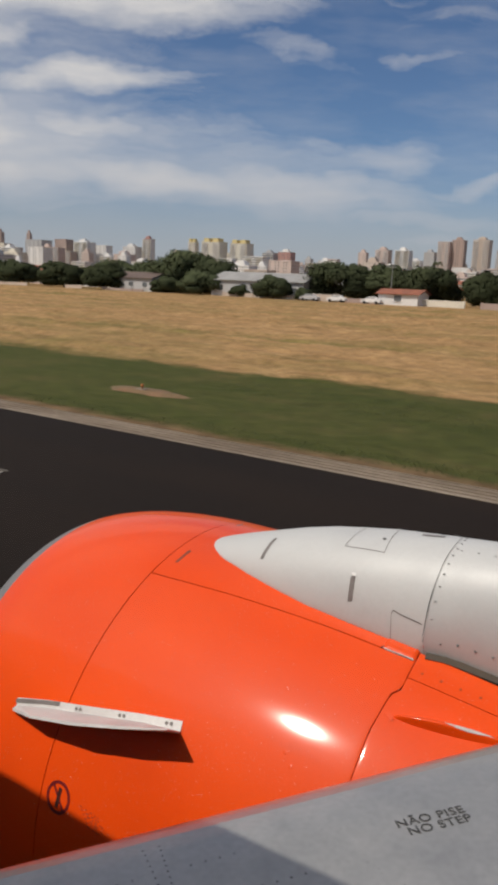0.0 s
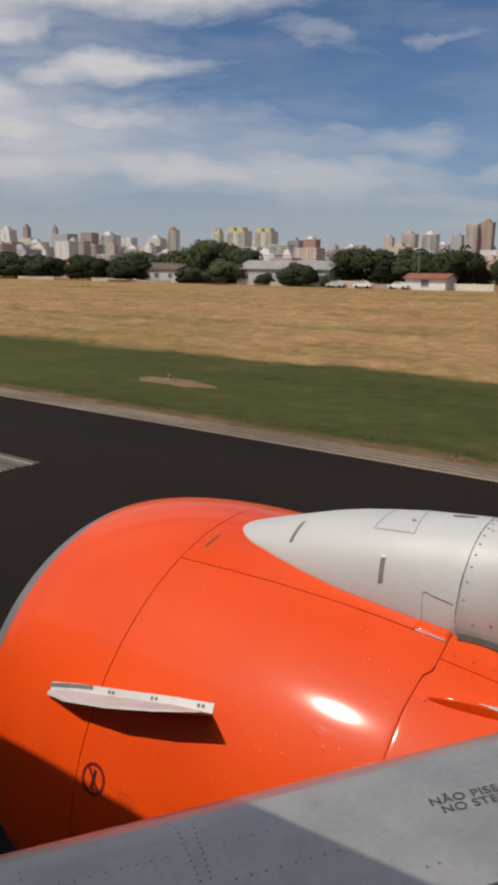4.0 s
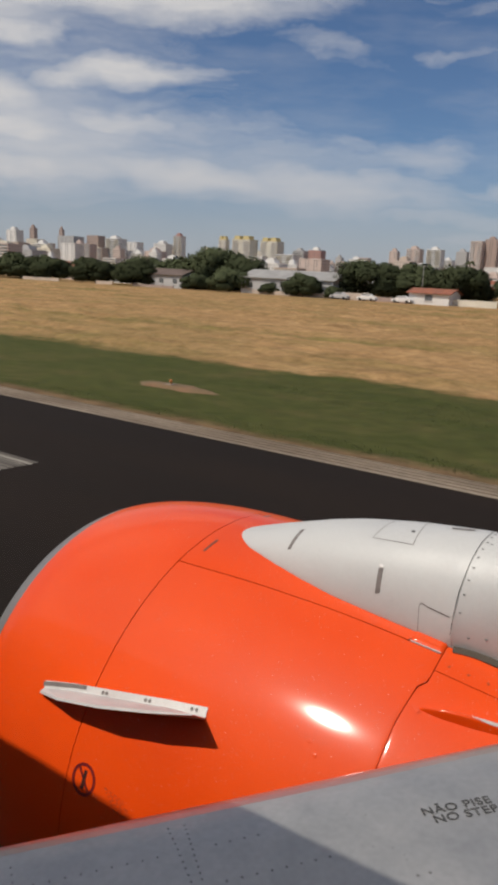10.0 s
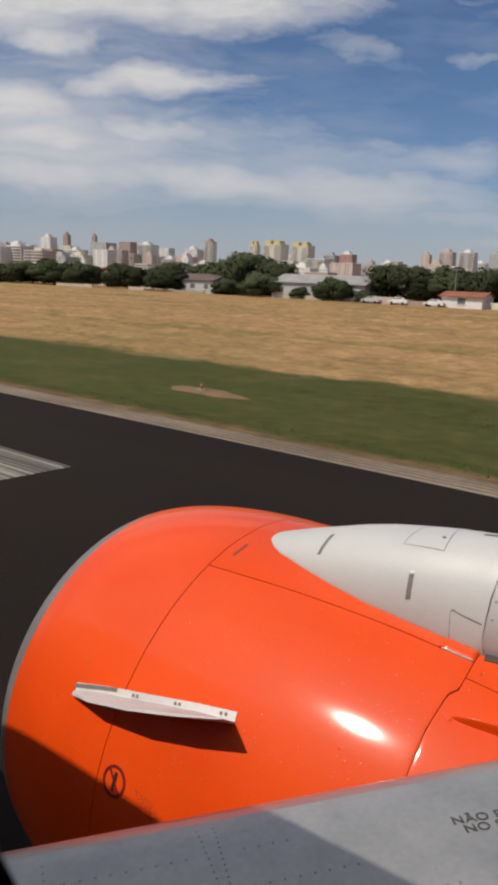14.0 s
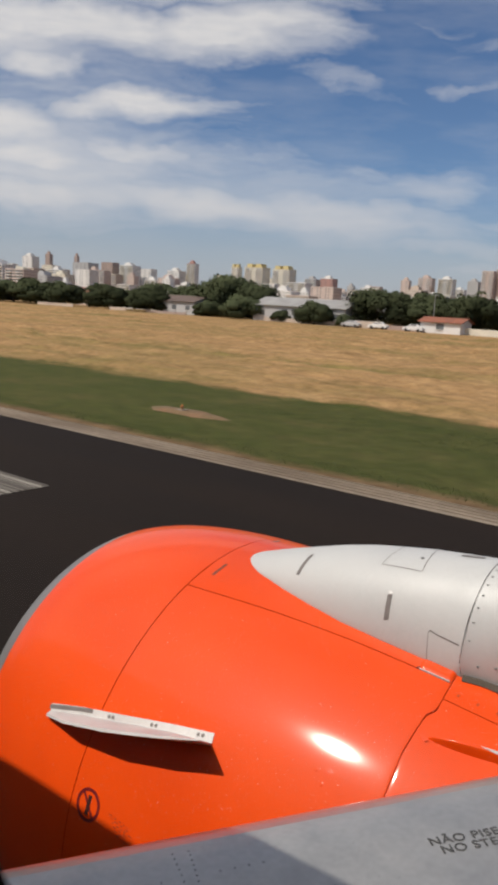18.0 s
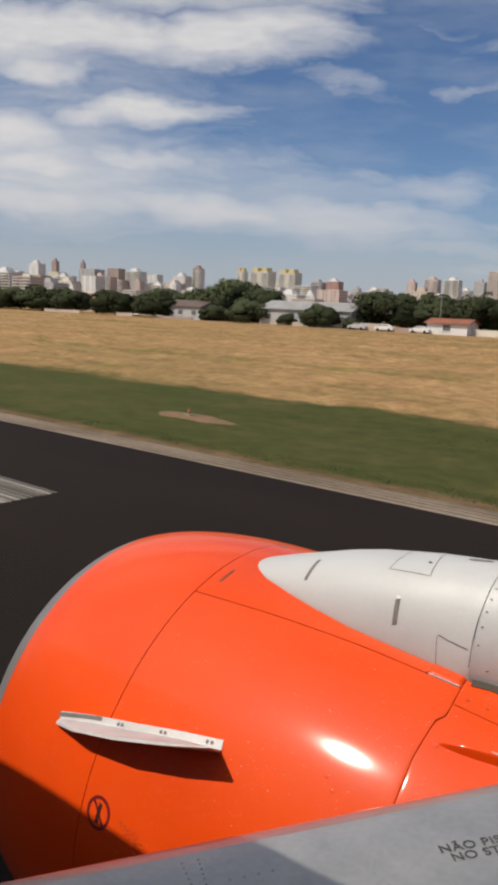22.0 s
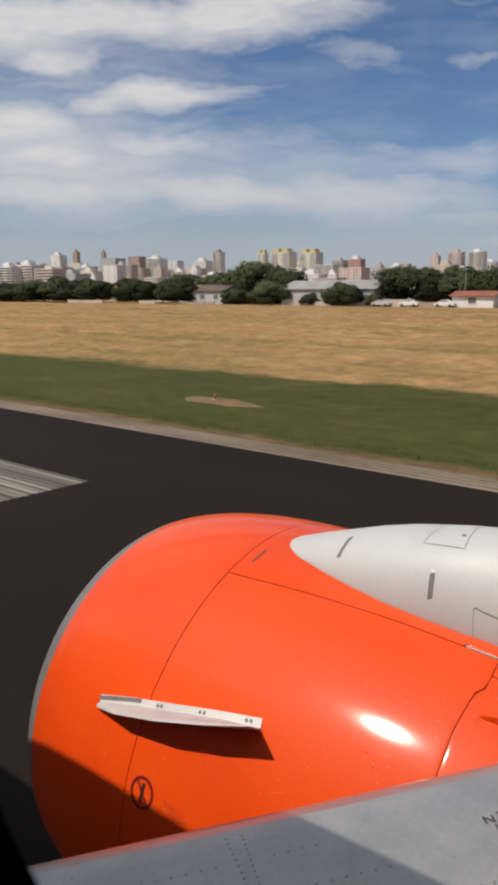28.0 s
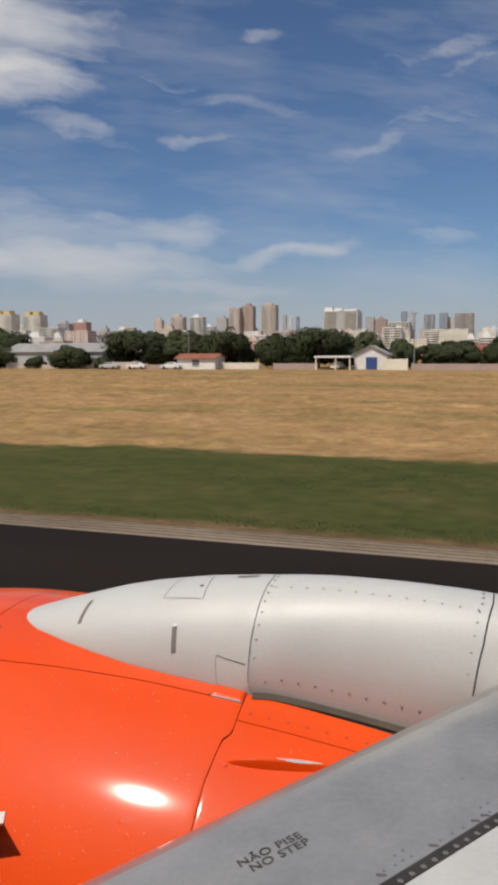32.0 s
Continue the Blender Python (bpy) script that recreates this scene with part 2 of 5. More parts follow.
# ---- materials ----
def pbr(name, col, rough=0.6, metal=0.0, scale=6.0, var=0.12, bump=0.0, coat=0.0, tint=None, fine=9.0, stretch=(1, 1, 1), speck=0.0,
        spread=0.0):
    """Paint, stone or metal with broad stains and fine grain; tint: the colour that the stains lean to."""
    m = bpy.data.materials.new(name)
    m.use_nodes = True
    nt = m.node_tree
    N, L = nt.nodes, nt.links
    b = N["Principled BSDF"]
    b.inputs["Roughness"].default_value, b.inputs["Metallic"].default_value = rough, metal
    b.inputs["Coat Weight"].default_value, b.inputs["Coat Roughness"].default_value = coat, 0.12
    co, mp = N.new("ShaderNodeTexCoord"), N.new("ShaderNodeMapping")
    mp.inputs["Scale"].default_value = stretch
    L.new(co.outputs["Object"], mp.inputs[0])
    big, small = N.new("ShaderNodeTexNoise"), N.new("ShaderNodeTexNoise")
    big.inputs["Scale"].default_value, big.inputs["Detail"].default_value = scale, 5
    small.inputs["Scale"].default_value, small.inputs["Detail"].default_value = scale * fine, 4
    for n in (big, small):
        L.new(mp.outputs[0], n.inputs[0])
    tint = tint or tuple(c * (1 - 2.2 * var) for c in col)
    ramp = N.new("ShaderNodeValToRGB")
    ramp.color_ramp.elements[0].position, ramp.color_ramp.elements[1].position = 0.32, 0.68
    ramp.color_ramp.elements[0].color, ramp.color_ramp.elements[1].color = (*tint, 1), (*col, 1)
    L.new(big.outputs[0], ramp.inputs[0])
    grain = N.new("ShaderNodeMapRange")
    grain.inputs[1].default_value, grain.inputs[2].default_value = 0.3, 0.7
    grain.inputs[3].default_value, grain.inputs[4].default_value = 1 - var, 1 + var
    L.new(small.outputs[0], grain.inputs[0])
    mul = N.new("ShaderNodeVectorMath")
    mul.operation = "SCALE"
    L.new(ramp.outputs[0], mul.inputs[0])
    L.new(grain.outputs[0], mul.inputs["Scale"])
    last = mul.outputs[0]
    if spread:
        info, vary = N.new("ShaderNodeObjectInfo"), N.new("ShaderNodeHueSaturation")
        rng = N.new("ShaderNodeMapRange")
        rng.inputs[3].default_value, rng.inputs[4].default_value = 1 - spread, 1 + spread
        L.new(info.outputs["Random"], rng.inputs[0])
        L.new(rng.outputs[0], vary.inputs["Value"])
        L.new(last, vary.inputs["Color"])
        last = vary.outputs[0]
    if speck:
        dots, pick = N.new("ShaderNodeTexNoise"), N.new("ShaderNodeMapRange")
        dots.inputs["Scale"].default_value, dots.inputs["Detail"].default_value = 200, 0
        pick.inputs[1].default_value, pick.inputs[2].default_value, pick.inputs[4].default_value = 0.797, 0.84, speck * 1.2
        film, cast = N.new("ShaderNodeTexNoise"), N.new("ShaderNodeMapRange")
        film.inputs["Scale"].default_value, film.inputs["Detail"].default_value = 1.1, 7
        cast.inputs[1].default_value, cast.inputs[2].default_value, cast.inputs[4].default_value = 0.45, 0.75, speck * 0.35
        for t, r in ((dots, pick), (film, cast)):
            L.new(mp.outputs[0], t.inputs[0])
            L.new(t.outputs[0], r.inputs[0])
        for fac, colour in ((cast, (0.80, 0.115, 0.018, 1)), (pick, (0.86, 0.66, 0.56, 1))):
            dust = N.new("ShaderNodeMix")
            dust.data_type = "RGBA"
            dust.inputs[7].default_value = colour
            L.new(fac.outputs[0], dust.inputs[0])
            L.new(last, dust.inputs[6])
            last = dust.outputs[2]
    L.new(last, b.inputs["Base Color"])
    rr = N.new("ShaderNodeMapRange")
    rr.inputs[3].default_value, rr.inputs[4].default_value = max(rough - 0.07, 0.02), min(rough + 0.09, 1)
    L.new(big.outputs[0], rr.inputs[0])
    L.new(rr.outputs[0], b.inputs["Roughness"])
    if bump:
        bp = N.new("ShaderNodeBump")
        bp.inputs["Strength"].default_value, bp.inputs["Distance"].default_value = 1.0, bump
        L.new(small.outputs[0], bp.inputs["Height"])
        L.new(bp.outputs[0], b.inputs["Normal"])
    return m


ORANGE = pbr("orange_gloss_paint", (0.75, 0.0660, 0.0015), 0.5, 0, 1.6, 0.03, 0.00004, 0.52, (0.68, 0.0560, 0.0020), 40, speck=0.4)
ORANGE.node_tree.nodes["Principled BSDF"].inputs["Coat Roughness"].default_value = 0.105
ORANGE.node_tree.nodes["Principled BSDF"].inputs["Specular IOR Level"].default_value = 0.14
SILVER = pbr("silver_grey_paint", (0.512, 0.508, 0.498), 0.50, 0.05, 2.2, 0.035, 0, 0.0, (0.475, 0.471, 0.465), 30)
LIP = pbr("dull_lip_metal", (0.25, 0.24, 0.24), 0.5, 0.4, 5, 0.06)
STRAKE = pbr("bare_strake_metal", (0.60, 0.58, 0.565), 0.5, 0.1, 7, 0.06, 0.0002, 0, (0.50, 0.47, 0.46), 12)
WING_GREY = pbr("wing_grey_paint", (0.475, 0.463, 0.448), 0.33, 0.60, 4.5, 0.06, 0.0001, 0.0, (0.355, 0.355, 0.355), 12)
BARE = pbr("bare_leading_edge_metal", (0.51, 0.495, 0.485), 0.31, 0.85, 3, 0.05, 0, 0, (0.42, 0.41, 0.40), 15)
WING_PALE = pbr("wing_pale_grey", (0.52, 0.52, 0.51), 0.42, 0.1, 3, 0.05, 0, 0.1, (0.46, 0.46, 0.45), 20)
GAP = pbr("dark_gap", (0.035, 0.03, 0.03), 0.8, 0, 8, 0.15)
SEAL = pbr("grey_rubber_seal", (0.085, 0.066, 0.050), 0.9, 0, 10, 0.12)
RIVET = pbr("rivet_metal", (0.15, 0.145, 0.14), 0.6, 0.3, 20, 0.1)
SLOT = pbr("vent_slot_grey", (0.20, 0.175, 0.165), 0.6, 0.1, 12, 0.15)
DECAL = pbr("dark_red_decal", (0.16, 0.010, 0.014), 0.35, 0, 9, 0.08, 0, 0.3)
MARK = pbr("dark_brown_ink", (0.045, 0.008, 0.006), 0.6, 0, 12, 0.1)
PRINT = pbr("worn_brown_print", (0.42, 0.036, 0.005), 0.6, 0, 40, 0.3)
FASTENER = pbr("dull_painted_fastener", (0.36, 0.050, 0.012), 0.9, 0.0, 20, 0.1)
INK = pbr("black_stencil_ink", (0.085, 0.083, 0.083), 0.6, 0, 30, 0.3)
HULL = pbr("white_hull_paint", (0.75, 0.75, 0.75), 0.35, 0, 2, 0.03, 0, 0.3)
TRIM = pbr("dark_window_trim", (0.26, 0.24, 0.225), 0.7, 0, 10, 0.12)


def clear_pane():
    m = bpy.data.materials.new("clear_window_pane")
    m.use_nodes = True
    N, L = m.node_tree.nodes, m.node_tree.links
    N.clear()
    out, mix = N.new("ShaderNodeOutputMaterial"), N.new("ShaderNodeMixShader")
    a, b = N.new("ShaderNodeBsdfTransparent"), N.new("ShaderNodeBsdfGlossy")
    a.inputs[0].default_value, b.inputs["Roughness"].default_value = (0.985, 0.985, 0.98, 1), 0.02
    mix.inputs[0].default_value = 0.02
    L.new(a.outputs[0], mix.inputs[1])
    L.new(b.outputs[0], mix.inputs[2])
    L.new(mix.outputs[0], out.inputs[0])
    return m


PANE = clear_pane()


# ---- mesh helpers ----
def mesh(name, verts, faces, material, parent=None, label="", smooth=False):
    me = bpy.data.meshes.new(name)
    me.from_pydata([tuple(v) for v in verts], [], faces)
    me.materials.append(material)
    if smooth:
        me.polygons.foreach_set("use_smooth", [True] * len(me.polygons))
    me.update()
    ob = new(name, me)
    ob.parent = parent
    return tagged(ob, label)


def part(name, bm, material, parent, label="", smooth=False):
    me = bpy.data.meshes.new(name)
    bm.to_mesh(me)
    bm.free()
    me.materials.append(material)
    if smooth:
        me.polygons.foreach_set("use_smooth", [True] * len(me.polygons))
    ob = new(name, me)
    ob.parent = parent
    return tagged(ob, label)


def thing(name, label, category, group="", kind="", at=(0, 0, 0)):
    ob = new(name)
    ob.location = at
    return tagged(ob, label, category, group, kind)


def box(bm, x0, x1, y0, y1, z0, z1):
    vs = [bm.verts.new(c) for c in ((x0, y0, z0), (x1, y0, z0), (x1, y1, z0), (x0, y1, z0), (x0, y0, z1), (x1, y0, z1), (x1, y1, z1), (x0, y1, z1))]
    for f in ((3, 2, 1, 0), (4, 5, 6, 7), (0, 1, 5, 4), (1, 2, 6, 5), (2, 3, 7, 6), (3, 0, 4, 7)):
        bm.faces.new([vs[i] for i in f])


def boxes(name, rows, material, parent, label=""):
    bm = bmesh.new()
    for r in rows:
        box(bm, *r)
    return part(name, bm, material, parent, label)

# ---- the aircraft: nacelle, pylon, wing, cabin wall ----
AXIS_Y, AXIS_Z = 3.0, 1.37      # engine axis
LIP_X, SEAM_X = -3.197, -2.20


def interp(x, table):
    return float(np.interp(x, [a for a, _ in table], [b for _, b in table]))


def nacelle_r(x):
    s = (x - LIP_X) / 1.028
    if s < 1:
        return 0.942 + 0.271 * math.sqrt(max(1 - (1 - max(s, 0)) ** 2, 0))
    return 1.213 - (0.06 * (x + 1.95) ** 2 if x > -1.95 else 0)


def around(x, deg, r):
    """A point round the engine axis; deg counts from the top towards the fuselage."""
    a = radians(deg)
    return (x, AXIS_Y - r * math.sin(a), AXIS_Z + r * math.cos(a))


def shell(name, xs0, xs1, a0, a1, nx, na, rad, material, parent, label="", lip=0.012, edge=None, roll=(0.0, 0.0)):
    """A curved panel with its edges turned in. xs0, xs1: its ends along the axis, as functions of the angle;
    edge: its first side as a function of the place along the axis; roll: how far the two ends curl down."""
    verts, faces = [], []
    steps = [i / nx for i in range(nx + 1)]
    if max(roll):
        steps = [0.0, 0.003, 0.008] + steps[1:-1] + [0.992, 0.997, 1.0]
        nx = len(steps) - 1
    for j in range(na + 1):
        a = a0 + (a1 - a0) * j / na
        p, q = xs0(a), xs1(a)
        for i in range(nx + 1):
            x = p + (q - p) * steps[i]
            b = a + (edge(x) - a0) * (1 - j / na) if edge else a
            sink = roll[0] * (1.0 if i == 0 else 0.25 if i == 1 else 0) + roll[1] * (1.0 if i == nx else 0.25 if i == nx - 1 else 0)
            verts.append(around(x, b, rad(x, b) - sink))
    w = nx + 1
    for j in range(na):
        for i in range(nx):
            faces.append((j * w + i, (j + 1) * w + i, (j + 1) * w + i + 1, j * w + i + 1))
    ring = [i for i in range(w)] + [j * w + nx for j in range(1, na + 1)] + [na * w + i for i in range(nx - 1, -1, -1)] + [j * w for j in range(na - 1, 0, -1)]
    start = len(verts)
    for k in ring:
        x, y, z = verts[k]
        d = Vector((0, AXIS_Y - y, AXIS_Z - z)).normalized() * lip
        verts.append((x, y + d.y, z + d.z))
    n = len(ring)
    for k in range(n):
        faces.append((ring[k], ring[(k + 1) % n], start + (k + 1) % n, start + k))
    ob = mesh(name, verts, faces, material, parent, label, smooth=True)
    ob.data.set_sharp_from_angle(angle=radians(40))
    return ob


const = lambda v: (lambda a: v)
skin = lambda x, a: nacelle_r(x)


def top_edge(x):
    return interp(x, [(-2.18, 22.4), (-1.73, 21.3), (-1.31, 20.6), (-0.88, 20.5)])


def cowl_end(a):
    a = abs(a)
    return interp(a, [(0, -0.884), (27.8, -0.884), (29.6, -0.911), (38, -0.929), (180, -0.932)])


engine = thing("jet_engine", "glossy orange jet engine nacelle hung under the wing", "jet engine")
shell("inlet_lip", const(LIP_X), const(-3.02), -180, 180, 14, 120, skin, LIP, engine, "dull grey metal ring round the inlet")
shell("inlet_cowl", const(-3.019), const(SEAM_X - 0.0024), -180, 180, 40, 140, skin, ORANGE, engine)
shell("inlet_duct", const(LIP_X), const(-2.3), -180, 180, 8, 80, lambda x, a: 0.928 - 0.10 * min((x - LIP_X) / 0.5, 1), LIP, engine, "grey inlet duct")
shell("inner_skin", const(-3.1), const(0.9), -180, 180, 60, 120, lambda x, a: nacelle_r(x) - 0.011, GAP, engine, "dark skin under the panel gaps")
for s in (1, -1):
    shell("fan_cowl", const(SEAM_X + 0.0024), lambda a: cowl_end(a) - 0.0015, s * 21, s * 178, 46, 110, skin, ORANGE, engine, edge=lambda x, s=s: s * (top_edge(x) + 0.14), roll=(0.0, 0.0010))
    shell("reverser_rail", const(-0.8815), const(0.55), s * 18.0, s * 24.62, 30, 8, skin, ORANGE, engine, "fixed orange strip along the reverser")
    shell("reverser_sleeve", lambda a: cowl_end(a) + 0.0015, const(0.6), s * 24.8, s * 178, 40, 100, skin, ORANGE, engine, "closed orange reverser sleeve", roll=(0.0010, 0.0))
for s in (1, -1):
    shell("upper_cowl", const(SEAM_X + 0.0025), const(-0.886), s * 21, 0, 46, 24, skin, ORANGE, engine, edge=lambda x, s=s: s * (top_edge(x) - 0.1))


def surface_strip(name, pts, width, lift, material, parent, label=""):
    """A thin raised band that follows the nacelle through (x, angle) points."""
    verts, faces = [], []
    for k, (x, a) in enumerate(pts):
        p0, p1 = pts[max(k - 1, 0)], pts[min(k + 1, len(pts) - 1)]
        r = nacelle_r(x)
        tx, ta = p1[0] - p0[0], (p1[1] - p0[1]) * math.pi / 180 * r
        n = math.hypot(tx, ta) or 1
        ox, oa = -ta / n * width / 2, tx / n * width / 2
        da = math.degrees(oa / r)
        for sx, sr in ((1, -0.004), (1, lift), (-1, lift), (-1, -0.004)):
            verts.append(around(x + sx * ox, a + sx * da, r + sr))
    for k in range(len(pts) - 1):
        for i in range(3):
            faces.append((4 * k + i, 4 * k + i + 1, 4 * k + 5 + i, 4 * k + 4 + i))
    return mesh(name, verts, faces, material, parent, label)


def build_strake():
    """Vortex strake: a tapered plate standing on the cowl, with a bolted foot."""
    base = [(-2.49, 60.9), (-2.31, 58.6), (-2.06, 56.0), (-1.83, 53.5), (-1.625, 51.5)]
    heights = [0.030, 0.128, 0.178, 0.193, 0.197]
    leans = [12.0, 10.5, 8.5, 6.0, 1.0]
    verts, faces = [], []
    for (x, a), h, lean in zip(base, heights, leans):
        r = nacelle_r(x)
        root = Vector(around(x, a, r - 0.004))
        out = Vector((0, -math.sin(radians(a + lean)), math.cos(radians(a + lean))))
        up = Vector((0, -math.sin(radians(a - 90)), math.cos(radians(a - 90))))
        tip = root + out * h + Vector((0.30 * h, 0, 0))
        thin = 0.3 if x > -1.7 else 1.0
        for p, t in ((root, 0.014 * thin), (tip, 0.006 * thin)):
            verts += [p + up * t, p - up * t]
    for k in range(len(base) - 1):
        o = 4 * k
        for i, j in ((0, 2), (2, 3), (3, 1)):
            faces.append((o + i, o + j, o + 4 + j, o + 4 + i))
    faces += [(0, 1, 3, 2), (16, 18, 19, 17)]
    st = mesh("strake", verts, faces, STRAKE, engine, "bare metal vortex strake on the cowl")
    foot = [(x, a - 1.1) for x, a in base]
    surface_strip("strake_foot", foot, 0.040, 0.005, STRAKE, st)
    # grey strip along the front: the shade of this facet is in its colour
    surface_strip("strake_tip", [(x, a - 1.75) for x, a in ((-2.50, 61.4), (-2.40, 60.0), (-2.30, 58.7), (-2.24, 58.0))], 0.018, 0.0056, SLOT, st, "dull grey front strip of the strake, facet shade put into its colour")
    for f in (0.40, 0.425, 0.66, 0.685, 0.92, 0.945):
        x = -2.49 + 0.865 * f
        a = interp(x, base) - 1.2
        bolt("bolt", around(x, a, nacelle_r(x) + 0.005), a, 0.0085, st, SLOT)
    return st


BOLT_MESH = {}


def bolt(name, place, deg, size, parent, material=None):
    """A shallow domed head, lying on a surface that faces deg from upright."""
    material = material or RIVET
    key = (round(size, 4), material.name)
    if key not in BOLT_MESH:
        verts, faces = [], []
        for r, z in ((1, 0), (0.92, 0.14), (0.5, 0.2)):
            verts += [(r * size * math.cos(k * math.pi / 4), r * size * math.sin(k * math.pi / 4), z * size) for k in range(8)]
        for lv in (0, 8):
            faces += [(lv + k, lv + (k + 1) % 8, lv + 8 + (k + 1) % 8, lv + 8 + k) for k in range(8)]
        faces.append(tuple(range(16, 24)))
        me = bpy.data.meshes.new(name)
        me.from_pydata(verts, [], faces)
        me.materials.append(material)
        BOLT_MESH[key] = me
    ob = new(name, BOLT_MESH[key])
    ob.parent = parent
    ob.matrix_basis = Matrix.Translation(place) @ Matrix.Rotation(radians(deg), 4, "X")
    return ob


build_strake()


def build_decal():
    """Prohibition ring with a slanted bar and a plain upright mark."""
    cx, ca, r = -2.098, 72.4, 1.213
    k = 180 / math.pi / r
    ring = surface_strip("warning_decal", [(cx + 0.061 * math.cos(t * math.pi / 18), ca + 0.061 * k * math.sin(t * math.pi / 18)) for t in range(37)],
                         0.0135, 0.0015, DECAL, engine, "dark red prohibition ring painted on the cowl")
    surface_strip("slash", [(cx - 0.036, ca - 0.040 * k), (cx, ca), (cx + 0.036, ca + 0.040 * k)], 0.011, 0.0012, DECAL, ring)
    surface_strip("mark", [(cx + 0.003, ca - 0.041 * k), (cx + 0.001, ca), (cx - 0.001, ca + 0.041 * k)], 0.018, 0.0020, MARK, ring, "plain dark mark")
    rng = random.Random(21)
    for row in range(6):
        x, a = -1.975 + 0.012 * row, 71.6 + 0.011 * k * row
        while x < -1.86 + 0.03 * rng.random():
            n = rng.uniform(0.008, 0.022)
            surface_strip("small_print", [(x, a + 30 * (x + 1.975) * 0.12), (x + n, a + 30 * (x + n + 1.975) * 0.12)], 0.0042, 0.0008, PRINT, engine, "row of small dark print")
            x += n + rng.uniform(0.008, 0.016)


build_decal()

# blister on the reverser sleeve
def build_blister():
    verts, faces = [], []
    n = 18
    for i in range(n + 1):
        f = i / n
        x = -0.875 + 0.45 * f
        a = 33.4 - 4.6 * f
        h = 0.040 * math.sin(math.pi * f ** 0.75) ** 0.8
        w = 1.2 * math.sin(math.pi * min(f * 1.05, 1)) ** 0.6 + 0.15
        for j in range(9):
            u = j / 4 - 1
            verts.append(around(x, a + w * u, nacelle_r(x) - 0.003 + h * (1 - abs(u) ** 1.25)))
    for i in range(n):
        for j in range(8):
            faces.append((i * 9 + j, (i + 1) * 9 + j, (i + 1) * 9 + j + 1, i * 9 + j + 1))
    mesh("hinge_blister", verts, faces, ORANGE, engine, "slim orange blister on the sleeve", smooth=True)
    # pale metal patch on its crown, and the stop block at its front end
    verts, faces = [], []
    for i in range(9):
        f = 0.42 + 0.36 * i / 8
        x, a = -0.875 + 0.45 * f, 33.4 - 4.6 * f
        h = 0.040 * math.sin(math.pi * f ** 0.75) ** 0.8
        w = 0.42 * math.sin(math.pi * (0.08 + 0.84 * i / 8))
        for j in range(5):
            u = -0.18 + w * (j / 2 - 1)
            t = (1.2 * math.sin(math.pi * min(f * 1.05, 1)) ** 0.6 + 0.15) * u
            verts.append(around(x, a + t, nacelle_r(x) - 0.003 + h * (1 - abs(u) ** 1.25) + 0.0012))
    for i in range(8):
        faces += [(i * 5 + j, (i + 1) * 5 + j, (i + 1) * 5 + j + 1, i * 5 + j + 1) for j in range(4)]
    mesh("worn_patch", verts, faces, STRAKE, engine, "pale bare metal patch on the blister's crown", smooth=True)
    surface_strip("stop_block", [(-0.893, 33.2), (-0.868, 34.2)], 0.014, 0.006, ORANGE, engine, "short raised orange stop")


build_blister()
# small orange domes, added to catch the sun as two glints on the cowl
for x, a in ((-1.152, 49.0), (-1.19, 47.1)):
    bolt("latch_head", around(x, a, nacelle_r(x) - 0.001), a, 0.010, engine, ORANGE)

# ---- pylon fairing ----
pylon = thing("engine_pylon", "smooth silver pylon fairing over the orange nacelle", "aircraft pylon")
HALF = [(-2.078, 0.05), (-2.076, 0.9), (-2.071, 1.8), (-2.06, 2.9), (-2.04, 4.0), (-2.01, 5.2), (-1.98, 6.15), (-1.94, 7.2), (-1.76, 9.9), (-1.6, 11.7), (-1.415, 13.2), (-1.2, 13.7), (-0.872, 13.8), (-0.868, 13.5), (-0.82, 12.7), (-0.75, 12.2), (-0.52, 11.7), (-0.2, 11.2), (1.2, 10.5)]
RISE = [(-2.078, 0.0), (-2.07, 0.005), (-2.05, 0.012), (-2.02, 0.022), (-1.96, 0.042), (-1.86, 0.075), (-1.6, 0.155), (-1.45, 0.192), (-1.15, 0.248), (-0.88, 0.290), (-0.6, 0.335), (-0.3, 0.375), (0.0, 0.415), (0.6, 0.48), (1.2, 0.52)]
CREST = 4.0


def fairing_r(x, deg):
    u = min(abs(deg - CREST) / interp(x, HALF), 1)
    rise = 1.213 - (0.078 * (x + 1.2) ** 2 if x > -1.2 else 0) + interp(x, RISE) - nacelle_r(x)
    return nacelle_r(x) + 0.003 + rise * (1 - u ** interp(x, [(-1.3, 2.6), (-0.85, 2.1)])) ** interp(x, [(-0.98, 0.85), (-0.74, 0.52)])


def lean(x, deg):
    """How far the joint between the fairings leans aft towards the crest."""
    return 0.032 * max(0, 1 - abs(deg - CREST) / 13) * math.exp(-((x + 0.87) / 0.22) ** 2) - 0.006 * math.exp(-((x + 0.87) / 0.22) ** 2)


